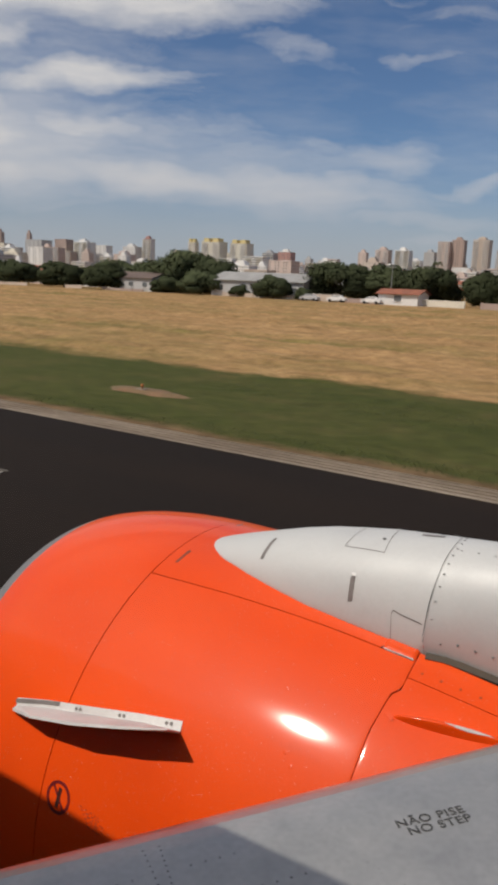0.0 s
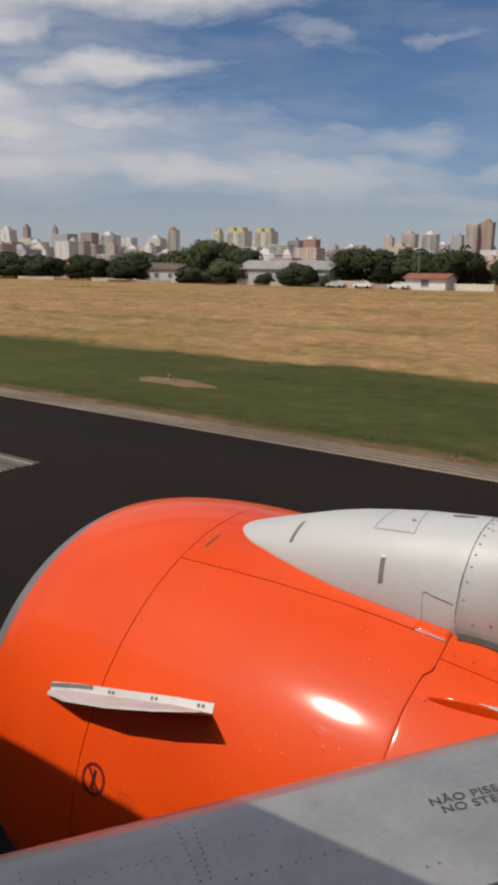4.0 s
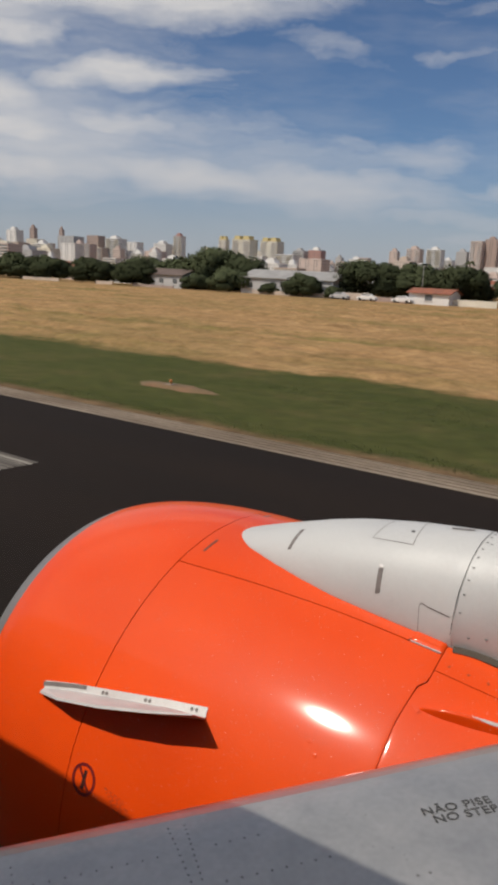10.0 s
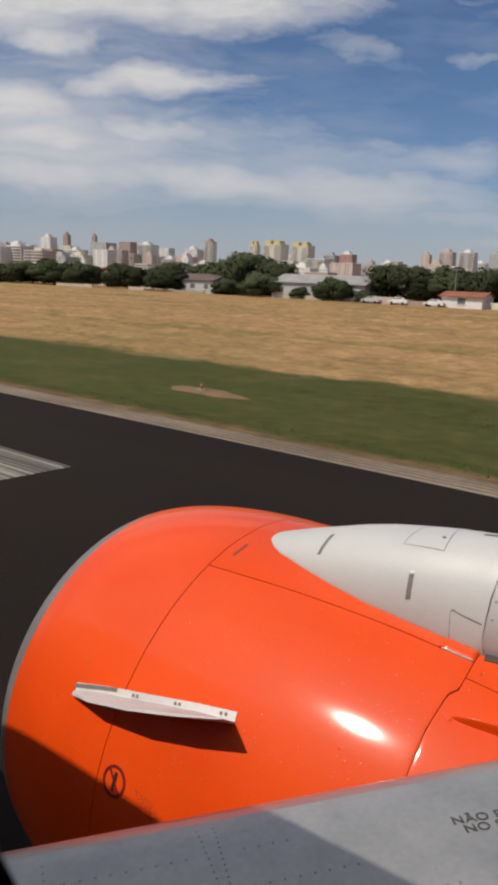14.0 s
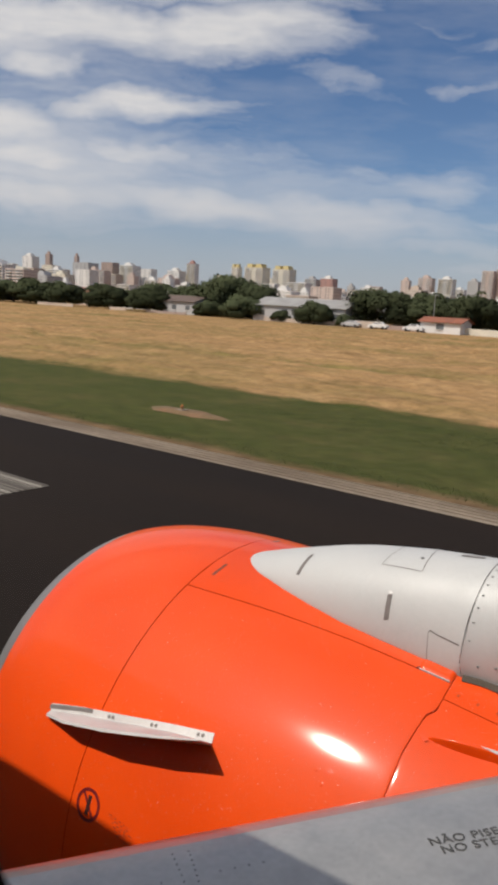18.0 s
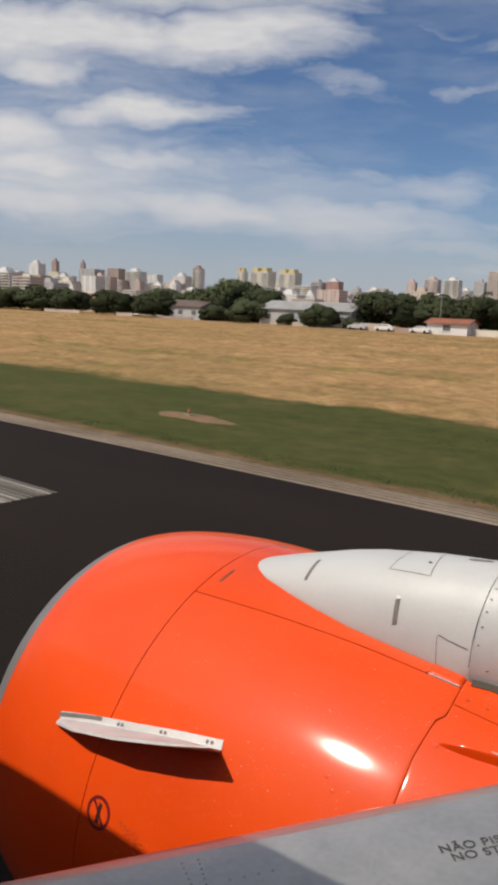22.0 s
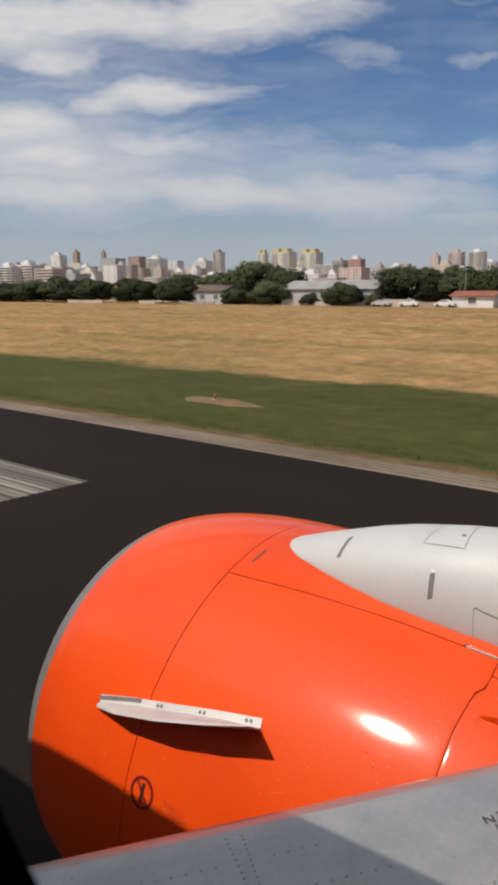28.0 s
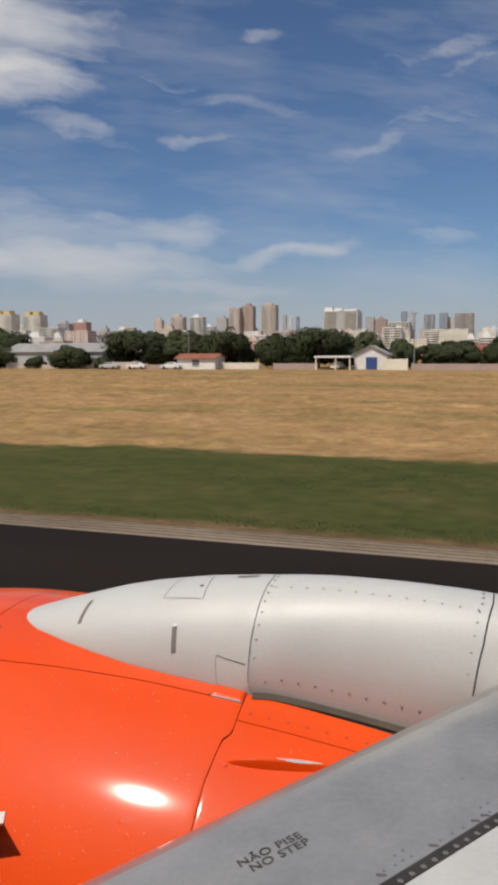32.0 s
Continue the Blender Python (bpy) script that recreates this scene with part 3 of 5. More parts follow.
def fairing(name, x0, x1, nx, label, bias=1.0):
    verts, faces = [], []
    nu = 40
    for i in range(nx + 1):
        x = x0 + (x1 - x0) * (i / nx) ** bias
        h = interp(x, HALF)
        for j in range(nu + 1):
            a = CREST + h * math.sin((j / nu * 2 - 1) * math.pi / 2)
            b = x + lean(x, a)
            verts.append(around(b, a, fairing_r(b, a)))
        for s in (1, -1):
            a = CREST + s * h
            verts.append(around(x, a, nacelle_r(x) - 0.02))
    w = nu + 3
    for i in range(nx):
        for j in range(nu):
            faces.append((i * w + j, (i + 1) * w + j, (i + 1) * w + j + 1, i * w + j + 1))
        faces.append((i * w + nu, (i + 1) * w + nu, (i + 1) * w + nu + 1, i * w + nu + 1))
        faces.append((i * w + nu + 2, (i + 1) * w + nu + 2, (i + 1) * w, i * w))
    faces += [tuple(range(nu + 1)), tuple(range(nx * w, nx * w + nu + 1))]
    ob = mesh(name, verts, faces, SILVER, pylon, label, smooth=True)
    ob.data.set_sharp_from_angle(angle=radians(45))
    return ob


front = fairing("front_fairing", -2.078, -0.8685, 84, "silver nose fairing", 1.9)
rear = fairing("rear_fairing", -0.8675, 1.2, 50, "silver rear fairing with rivet rows")


def on_fairing(name, pts, width, lift, material, parent, label=""):
    """A thin line that follows the fairing through (x, angle) points."""
    verts, faces = [], []
    dense = []
    for (xa, aa), (xb, ab) in zip(pts, pts[1:]):
        dense += [(xa + (xb - xa) * k / 8, aa + (ab - aa) * k / 8) for k in range(8)]
    dense.append(pts[-1])
    for k, (x, a) in enumerate(dense):
        p0, p1 = dense[max(k - 1, 0)], dense[min(k + 1, len(dense) - 1)]
        r = fairing_r(x, a)
        tx, ta = p1[0] - p0[0], (p1[1] - p0[1]) * math.pi / 180 * r
        n = math.hypot(tx, ta) or 1
        ox, da = -ta / n * width / 2, math.degrees(tx / n * width / 2 / r)
        for sx in (1, -1):
            xx, aa = x + sx * ox, a + sx * da
            verts.append(around(xx, aa, fairing_r(xx, aa) + lift))
    for k in range(len(dense) - 1):
        faces.append((2 * k, 2 * k + 1, 2 * k + 3, 2 * k + 2))
    return mesh(name, verts, faces, material, parent, label)


# joint ring between the two fairings, panel outlines and slots
on_fairing("joint", [(-0.872 + lean(-0.872, CREST + d), CREST + d) for d in (-13.4, -10, -6, -3, 0, 3, 6, 10, 13.4)], 0.0025, 0.0010, GAP, pylon, "dark joint line")
on_fairing("panel_line", [(-1.009, 18.4), (-1.019, 16.0), (-1.012, 15.75), (-0.888, 16.35)], 0.0025, 0.0012, SLOT, front, "hatch outline")
on_fairing("panel_line", [(-1.290, 1.0), (-1.303, 9.1), (-1.115, 9.5), (-1.135, 0.5)], 0.0035, 0.0012, SLOT, front, "hatch outline")
on_fairing("vent_slot", [(-1.690, 7.0), (-1.699, 12.1)], 0.019, 0.0014, SLOT, front, "narrow grey vent slot")
on_fairing("vent_slot", [(-1.211, 13.6), (-1.203, 16.2)], 0.022, 0.0014, SLOT, front, "narrow grey vent slot")
on_fairing("vent_slot", [(-1.010, 3.4), (-0.915, 3.0)], 0.020, 0.0030, SLOT, front, "narrow grey vent slot")
bolt("vent_cap", around(-1.212, 13.2, fairing_r(-1.212, 13.2) - 0.002), 40, 0.012, front, STRAKE)
surface_strip("vent_slot", [(-2.131, 11.9), (-2.131, 14.5), (-2.131, 17.2)], 0.014, 0.0014, pbr("slot_brown", (0.20, 0.05, 0.03), 0.6), engine, "narrow dark slot")
surface_strip("vent_slot", [(-2.15, -11.7), (-2.15, -8.5)], 0.014, 0.0014, SLOT, engine, "narrow dark slot")
for x, a in ((-1.15, 6.3), (-1.149, 0.0)):
    bolt("fastener", around(x, a, fairing_r(x, a)), a, 0.010, front)
for k in range(14):
    a = -4 + 19.5 * k / 13
    x = -0.852 + lean(-0.852, a)
    bolt("rivet", around(x, a, fairing_r(x, a)), a + max(a - 8, 0) * 3, 0.0058, rear)
    a = -4 + 17 * k / 13
    bolt("rivet", around(0.008 - 0.05 * max(0, a - 6) / 8, a, fairing_r(0.0, a)), a + max(a - 8, 0) * 3, 0.0058, rear)
for k in range(13):
    x = -0.812 + 0.067 * k
    a = 4 + 0.978 * (interp(x, HALF))
    bolt("rivet", around(x, a, fairing_r(x, a)), 55, 0.0065, rear)
    a = 6.8 + 0.06 * k
    bolt("rivet", around(x, a, fairing_r(x, a)), a, 0.0055, rear)
on_fairing("joint", [(0.05, -6), (0.045, 6), (0.015, 11), (-0.02, 14.4)], 0.006, 0.0012, GAP, rear, "dark joint line")
for k in range(9):
    x = -0.84 + 0.075 * k
    bolt("rivet", around(x, 22.6 - 0.08 * k, nacelle_r(x)), 22, 0.006, engine, FASTENER)
# rubber seal under the rear fairing and the orange sill at its foot
seal_pts = [(-0.86 + 1.4 * k / 20, CREST + interp(-0.86 + 1.4 * k / 20, HALF) + 0.85) for k in range(21)]
surface_strip("seal", seal_pts, 0.034, 0.004, SEAL, pylon, "grey rubber seal strip")


def build_sill():
    """Rounded orange lip that closes the gap between the nose fairing's foot and the cowl."""
    verts, faces = [], []
    n, m = 16, 14
    for i in range(n + 1):
        f = i / n
        x = -1.022 + 0.136 * f
        h = 0.009 * min(1, (f / 0.10) ** 0.6 if f else 0, ((1 - f) / 0.06) ** 0.5)
        for j in range(m + 1):
            u = 2 * j / m - 1
            verts.append(around(x, 18.75 + 1.7 * u, nacelle_r(x) - 0.002 + (h + 0.002) * (1 - abs(u) ** 3.5)))
    w = m + 1
    for i in range(n):
        faces += [(i * w + j, (i + 1) * w + j, (i + 1) * w + j + 1, i * w + j + 1) for j in range(m)]
    mesh("sill", verts, faces, ORANGE, engine, "raised rounded orange sill", smooth=True)


build_sill()
# pale bare-metal strip that draws the glints of the sill's lower edge
surface_strip("sill_edge", [(-1.016, 20.5), (-0.985, 20.46), (-0.94, 20.4), (-0.893, 20.34)], 0.0042, 0.0045, STRAKE, engine, "bare metal strip drawn for the glints along the sill's edge")
surface_strip("joint_line", [(-1.005, 18.8), (-1.028, 20.6)], 0.005, 0.0012, GAP, engine, "dark joint line")

# ---- wing ----
wing = thing("wing", "grey swept wing with riveted leading edge, marked no step", "aircraft wing")
EDGE_X, EDGE_Y, SWEEP = -1.400, 0.945, 0.823
SECTION = [(0.55, -0.36), (0.25, -0.30), (0.08, -0.20), (0.015, -0.10), (0.0, -0.05), (0.010, -0.005), (0.035, 0.023), (0.075, 0.045), (0.13, 0.065), (0.20, 0.081), (0.29, 0.093), (0.42, 0.102), (0.55, 0.108), (0.685, 0.113)]
AFT = [(0.730, 0.114), (1.1, 0.122), (2.0, 0.12), (3.2, 0.06), (4.6, -0.08), (4.6, -0.11), (2.5, -0.38), (0.730, -0.38)]


def wing_z(y):
    return 2.418 + 0.105 * (y - 1.0)


def wing_point(y, s, h):
    return (EDGE_X + SWEEP * (y - EDGE_Y) + s, y, wing_z(y) + h)


def wing_top(y, s):
    return wing_z(y) + interp(s, [p for p in SECTION[4:]] + AFT[:5])


def loft(name, section, ys, material, label="", closed=False):
    n = len(section)
    verts = [wing_point(y, s, h) for y in ys for s, h in section]
    faces = [(k * n + i, k * n + i + 1, (k + 1) * n + i + 1, (k + 1) * n + i) for k in range(len(ys) - 1) for i in range(n - 1)]
    if closed:
        faces += [(k * n + n - 1, k * n, (k + 1) * n, (k + 1) * n + n - 1) for k in range(len(ys) - 1)]
    ends = [tuple(range(n)), tuple(range((len(ys) - 1) * n, len(ys) * n))]
    return mesh(name, verts, faces + ends, material, wing, label, smooth=True)


SPAN = [0.10, 0.6, 1.0, 1.4, 1.8, 2.2, 2.6, 3.0, 3.5, 4.2, 5.5, 8, 12, 16]
fine = []
for (s0, h0), (s1, h1) in zip(SECTION, SECTION[1:]):
    fine += [(s0 + (s1 - s0) * k / 3, h0 + (h1 - h0) * k / 3) for k in range(3)]
fine.append(SECTION[-1])
cut = next(k for k, (s, h) in enumerate(fine) if h > 0.064)
loft("nose_strip", fine[:cut + 1], SPAN, BARE, "bare polished metal nose of the leading edge")
nose = loft("leading_edge", fine[cut:] + [(0.685, -0.37)], SPAN, WING_GREY, "grey riveted leading edge")
nose.data.set_sharp_from_angle(angle=radians(50))
boxed = loft("wing_box", AFT, SPAN, WING_PALE, "pale grey main wing skin", closed=True)
boxed.data.set_sharp_from_angle(angle=radians(35))
loft("gap_strip", [(0.683, 0.108), (0.70, 0.1085), (0.732, 0.109), (0.732, 0.03), (0.683, 0.03)], SPAN, GAP, "dark recessed gap behind the leading edge")


STUD = pbr("grey_stud_metal", (0.22, 0.21, 0.20), 0.5, 0.3, 20, 0.1)


def stud(y, s, size=0.0055, material=None, drop=0.0005):
    bolt("rivet", (*wing_point(y, s, 0)[:2], wing_top(y, s) - drop), -6, size, wing, material)


for k in range(27):
    stud(1.46 + 0.029 * k, 0.706, 0.0080, STUD, 0.0052)
# two rivet lines across the chord, lines along the span, and scattered fasteners by the gap
for k in range(10):
    stud(1.175 - 0.011 * k, 0.177 + 0.0267 * k, 0.0036)
for k in range(11):
    stud(1.207 - 0.0112 * k, 0.176 + 0.0241 * k, 0.0036)
for k in range(16):
    y = 0.872 + 0.0268 * k
    if not 1.10 < y < 1.17:
        stud(y, 0.297, 0.0035)
for k in range(8):
    stud(1.123 + 0.0268 * k, 0.443, 0.0038)
for k in range(4):
    stud(0.878 - 0.0135 * k, 0.202 + 0.033 * k, 0.0036)
for y, s in ((1.452, 0.293), (1.476, 0.313), (1.392, 0.444), (1.415, 0.464), (1.411, 0.498), (1.401, 0.517)):
    stud(y, s, 0.0026, STUD)
for y, s in ((1.374, 0.578), (1.397, 0.578), (1.676, 0.625), (1.664, 0.656), (1.697, 0.625), (1.683, 0.659), (1.754, 0.664), (1.786, 0.665), (1.814, 0.667), (1.645, 0.656), (1.620, 0.653), (1.923, 0.636), (1.889, 0.669), (1.901, 0.636), (2.012, 0.492)):
    stud(y, s, 0.0042)
for y, s in ((1.604, 0.662), (1.731, 0.668), (1.845, 0.671), (1.872, 0.672)):
    x, _, _ = wing_point(y, s, 0)
    fast = boxes("latch", [(-0.012, 0.012, -0.0032, 0.0032, 0, 0.002)], RIVET, wing)
    fast.matrix_basis = Matrix.Translation((x, y, wing_top(y, s) - 0.0003)) @ Matrix.Rotation(radians(12), 4, "Z") @ Matrix.Rotation(radians(6), 4, "X")


def words(body, start, size):
    cu = bpy.data.curves.new("lettering", "FONT")
    cu.body, cu.size, cu.extrude, cu.space_character = body, size, 0.0004, 1.08
    cu.offset = 0.0005
    cu.materials.append(INK)
    ob = new("lettering", cu)
    ob.parent = wing
    y, s = start
    a = math.atan2(1.0, SWEEP) - radians(2.5)
    p = Vector(wing_point(y, s, 0))

    def lie(dx, dy):
        """A point of the skin beside the first letter."""
        yy, ss = y + dy, s + dx - SWEEP * dy
        return Vector((p.x + dx, yy, wing_top(yy, ss)))

    run = (lie(0.3 * math.cos(a), 0.3 * math.sin(a)) - lie(0, 0)).normalized()
    rise = (lie(-0.03 * math.sin(a), 0.03 * math.cos(a)) - lie(0, 0)).normalized()
    up = run.cross(rise).normalized()
    basis = Matrix((run, up.cross(run), up)).transposed().to_4x4()
    ob.matrix_basis = Matrix.Translation(lie(0, 0) + up * 0.0014) @ basis @ Matrix.Diagonal((1.04, 0.9, 1, 1))
    return tagged(ob, 'black stencilled warning "%s"' % body)


words("NÃO PISE", (1.548, 0.372), 0.0395)
words("NO STEP", (1.540, 0.414), 0.0395)

# ---- fuselage and window ----
HULL_Y, HULL_Z = -1.533, 3.60
WALL_OUT, WALL_IN = 0.330, 0.125
Z_LOW, Z_HIGH = 3.05, 4.20


def hull_section(r, wall):
    """Round hull with a flat band where the window is, from the band's top round to its foot."""
    a0 = math.atan2(Z_HIGH - HULL_Z, wall - HULL_Y)
    a1 = math.atan2(Z_LOW - HULL_Z, wall - HULL_Y) + 2 * math.pi
    return [(wall, Z_HIGH)] + [(HULL_Y + r * math.cos(a0 + (a1 - a0) * k / 60), HULL_Z + r * math.sin(a0 + (a1 - a0) * k / 60)) for k in range(1, 60)] + [(wall, Z_LOW)]


def build_hull():
    hull = thing("fuselage", "white painted aircraft fuselage shell around the cabin", "fuselage", kind="structure")
    for name, r, wall, mat in (("outer_skin", 1.88, WALL_OUT, HULL), ("cabin_lining", 1.66, WALL_IN, TRIM)):
        sec = hull_section(r, wall)
        n = len(sec)
        xs = [-14, -6, -1.2, 0.6, 6, 14]
        verts = [(x, y, z) for x in xs for y, z in sec]
        faces = [(k * n + i, k * n + i + 1, (k + 1) * n + i + 1, (k + 1) * n + i) for k in range(len(xs) - 1) for i in range(n - 1)]
        faces += [(k * n + n - 1, k * n, (k + 1) * n, (k + 1) * n + n - 1) for k in range(len(xs) - 1) if k != 2]
        faces += [tuple(range(n)), tuple(range((len(xs) - 1) * n, len(xs) * n))]
        mesh(name, verts, faces, mat, hull)
    # wall band with the window opening cut through it
    cx, cz, hw, hh, rad = -0.104, 3.815, 0.1355, 0.203, 0.105
    ring = []
    for q, (sx, sz) in enumerate(((1, 1), (-1, 1), (-1, -1), (1, -1))):
        for k in range(9):
            t = math.pi / 2 * (q + k / 8)
            ring.append((cx + sx * (hw - rad) + rad * math.cos(t), cz + sz * (hh - rad) + rad * math.sin(t)))
    rim = []
    for i, (x, z) in enumerate(ring):
        dx, dz = x - cx, z - cz
        if i % 9 == 4:
            rim.append((0.6 if dx > 0 else -1.2, Z_HIGH if dz > 0 else Z_LOW))
            continue
        f = min((0.6 - cx if dx > 0 else 1.2 + cx) / max(abs(dx), 1e-6), (Z_HIGH - cz if dz > 0 else cz - Z_LOW) / max(abs(dz), 1e-6))
        rim.append((cx + dx * f, cz + dz * f))
    for name, y0, y1, mat in (("window_1", WALL_IN, WALL_OUT, TRIM),):
        n = len(ring)
        flare = [(x * 3.1 + 0.03, 3.85 + (z - 3.85) * (2.9 if z > 3.85 else 3.0)) for x, z in ring]
        verts = [(x, y0, z) for x, z in ring] + [(x, y1, z) for x, z in flare] + [(x, y0, z) for x, z in rim] + [(x, y1, z) for x, z in rim]
        faces = []
        for k in range(n):
            j = (k + 1) % n
            faces += [(k, j, n + j, n + k), (k, 2 * n + k, 2 * n + j, j), (n + k, n + j, 3 * n + j, 3 * n + k)]
        win = mesh(name, verts, faces, mat)
        tagged(win, "dark rounded cabin window surround", "window", kind="structure")
    pane = mesh("pane", [(cx + dx, WALL_IN + 0.012, cz + dz) for dx, dz in ((-hw - .02, -hh - .02), (hw + .02, -hh - .02), (hw + .02, hh + .02), (-hw - .02, hh + .02))], [(0, 1, 2, 3)], PANE, win, "clear window pane")
    pane.visible_shadow = False


build_hull()

# ---- airfield ----
RUN_EDGE, GUTTER_OUT, MOWN_EDGE, FENCE_Y = 13.5, 14.44, 26.3, 140.0


def field_material():
    """Mown green verge, then tall dry grass, on one soil."""
    m = bpy.data.materials.new("airfield_grass")
    m.use_nodes = True
    N, L = m.node_tree.nodes, m.node_tree.links
    b = N["Principled BSDF"]
    b.inputs["Roughness"].default_value = 0.95
    b.inputs["Specular IOR Level"].default_value = 0.1
    co = N.new("ShaderNodeTexCoord")

    def noise_tex(scale, stretch, detail=6, rough=0.6):
        mp, n = N.new("ShaderNodeMapping"), N.new("ShaderNodeTexNoise")
        mp.inputs["Scale"].default_value = stretch
        n.inputs["Scale"].default_value, n.inputs["Detail"].default_value, n.inputs["Roughness"].default_value = scale, detail, rough
        L.new(co.outputs["Object"], mp.inputs[0])
        L.new(mp.outputs[0], n.inputs[0])
        return n

    def ramp(src, stops):
        r = N.new("ShaderNodeValToRGB")
        els = r.color_ramp.elements
        while len(els) < len(stops):
            els.new(0.5)
        for e, (p, c) in zip(els, stops):
            e.position, e.color = p, (*c, 1)
        L.new(src.outputs[0], r.inputs[0])
        return r

    def mixed(a, bb, fac):
        x = N.new("ShaderNodeMix")
        x.data_type = "RGBA"
        L.new(fac, x.inputs[0])
        L.new(a.outputs[0] if len(a.outputs) < 3 else a.outputs[2], x.inputs[6])
        L.new(bb.outputs[0] if len(bb.outputs) < 3 else bb.outputs[2], x.inputs[7])
        return x

    green = ramp(noise_tex(0.35, (0.7, 1, 1), 9, 0.72), [(0.3, (0.046, 0.057, 0.014)), (0.55, (0.068, 0.070, 0.021)), (0.74, (0.108, 0.087, 0.035))])
    straw = ramp(noise_tex(0.32, (0.8, 1, 1), 9, 0.74), [(0.30, (0.222, 0.130, 0.058)), (0.50, (0.325, 0.196, 0.090)), (0.70, (0.420, 0.263, 0.126))])
    olive = ramp(noise_tex(0.55, (0.3, 1, 1)), [(0.35, (0.13, 0.110, 0.038)), (0.7, (0.22, 0.165, 0.06))])
    patch = noise_tex(0.09, (0.45, 1, 1), 9, 0.70)
    pr = N.new("ShaderNodeMapRange")
    pr.inputs[1].default_value, pr.inputs[2].default_value = 0.47, 0.68
    L.new(patch.outputs[0], pr.inputs[0])
    dry = mixed(straw, olive, pr.outputs[0])
    sep = N.new("ShaderNodeSeparateXYZ")
    L.new(co.outputs["Object"], sep.inputs[0])
    # a strip of greener growth along an old wheel track
    bend = noise_tex(0.05, (1, 1, 1), 3, 0.5)
    off = N.new("ShaderNodeMath")
    off.operation = "MULTIPLY_ADD"
    off.inputs[1].default_value = 5.0
    L.new(bend.outputs[0], off.inputs[0])
    L.new(sep.outputs[1], off.inputs[2])
    gap = N.new("ShaderNodeMath")
    gap.operation = "SUBTRACT"
    gap.inputs[1].default_value = 43.4
    L.new(off.outputs[0], gap.inputs[0])
    size = N.new("ShaderNodeMath")
    size.operation = "ABSOLUTE"
    L.new(gap.outputs[0], size.inputs[0])
    track = N.new("ShaderNodeMapRange")
    track.inputs[1].default_value, track.inputs[2].default_value, track.inputs[3].default_value, track.inputs[4].default_value = 0.2, 1.0, 1.0, 0.0
    L.new(size.outputs[0], track.inputs[0])
    broken, hold = noise_tex(0.10, (1, 0.4, 1), 5, 0.6), N.new("ShaderNodeMapRange")
    hold.inputs[1].default_value, hold.inputs[2].default_value, hold.inputs[4].default_value = 0.40, 0.60, 0.9
    L.new(broken.outputs[0], hold.inputs[0])
    grown = N.new("ShaderNodeMath")
    grown.operation = "MULTIPLY"
    L.new(track.outputs[0], grown.inputs[0])
    L.new(hold.outputs[0], grown.inputs[1])
    dry = mixed(dry, olive, grown.outputs[0])
    wob = noise_tex(0.25, (0.4, 1, 1), 8, 0.78)
    add = N.new("ShaderNodeMath")
    add.operation = "MULTIPLY_ADD"
    add.inputs[1].default_value = 6.5
    L.new(wob.outputs[0], add.inputs[0])
    L.new(sep.outputs[1], add.inputs[2])
    er = N.new("ShaderNodeMapRange")
    er.inputs[1].default_value, er.inputs[2].default_value = MOWN_EDGE + 2.7, MOWN_EDGE + 3.7
    L.new(add.outputs[0], er.inputs[0])
    both = mixed(green, dry, er.outputs[0])
    # bare soil along the gutter
    soil = ramp(noise_tex(1.5, (0.5, 1, 1)), [(0.35, (0.11, 0.068, 0.036)), (0.7, (0.19, 0.125, 0.068))])
    add2 = N.new("ShaderNodeMath")
    add2.operation = "MULTIPLY_ADD"
    add2.inputs[1].default_value = 1.6
    wob2 = noise_tex(0.9, (0.4, 1, 1), 6, 0.7)
    L.new(wob2.outputs[0], add2.inputs[0])
    L.new(sep.outputs[1], add2.inputs[2])
    sr = N.new("ShaderNodeMapRange")
    sr.inputs[1].default_value, sr.inputs[2].default_value = GUTTER_OUT + 1.1, GUTTER_OUT + 1.7
    L.new(add2.outputs[0], sr.inputs[0])
    allc = mixed(soil, both, sr.outputs[0])
    fine = noise_tex(1.6, (0.9, 1, 1), 8, 0.74)
    fr = N.new("ShaderNodeMapRange")
    fr.inputs[1].default_value, fr.inputs[2].default_value, fr.inputs[3].default_value, fr.inputs[4].default_value = 0.3, 0.7, 0.64, 1.30
    L.new(fine.outputs[0], fr.inputs[0])
    sc = N.new("ShaderNodeVectorMath")
    sc.operation = "SCALE"
    L.new(allc.outputs[2], sc.inputs[0])
    L.new(fr.outputs[0], sc.inputs["Scale"])
    L.new(sc.outputs[0], b.inputs["Base Color"])
    bp = N.new("ShaderNodeBump")
    bp.inputs["Strength"].default_value, bp.inputs["Distance"].default_value = 0.8, 0.12
    L.new(fine.outputs[0], bp.inputs["Height"])
    L.new(bp.outputs[0], b.inputs["Normal"])
    return m


FIELD = field_material()
ASPHALT = pbr("dark_asphalt", (0.0184, 0.0124, 0.0094), 0.95, 0, 0.35, 0.16, 0.004, 0, (0.0125, 0.0090, 0.0074), 60, (0.25, 1, 1))
ASPHALT.node_tree.nodes["Principled BSDF"].inputs["Specular IOR Level"].default_value = 0.12
CONCRETE = pbr("weathered_concrete", (0.245, 0.195, 0.148), 0.9, 0, 0.9, 0.16, 0.004, 0, (0.15, 0.112, 0.08), 14, (0.3, 1, 1))
ROAD_WHITE = pbr("worn_white_paint", (0.27, 0.245, 0.205), 0.85, 0, 1.5, 0.2, 0, 0, (0.12, 0.104, 0.086), 12, (0.12, 2.4, 1), spread=0.2)
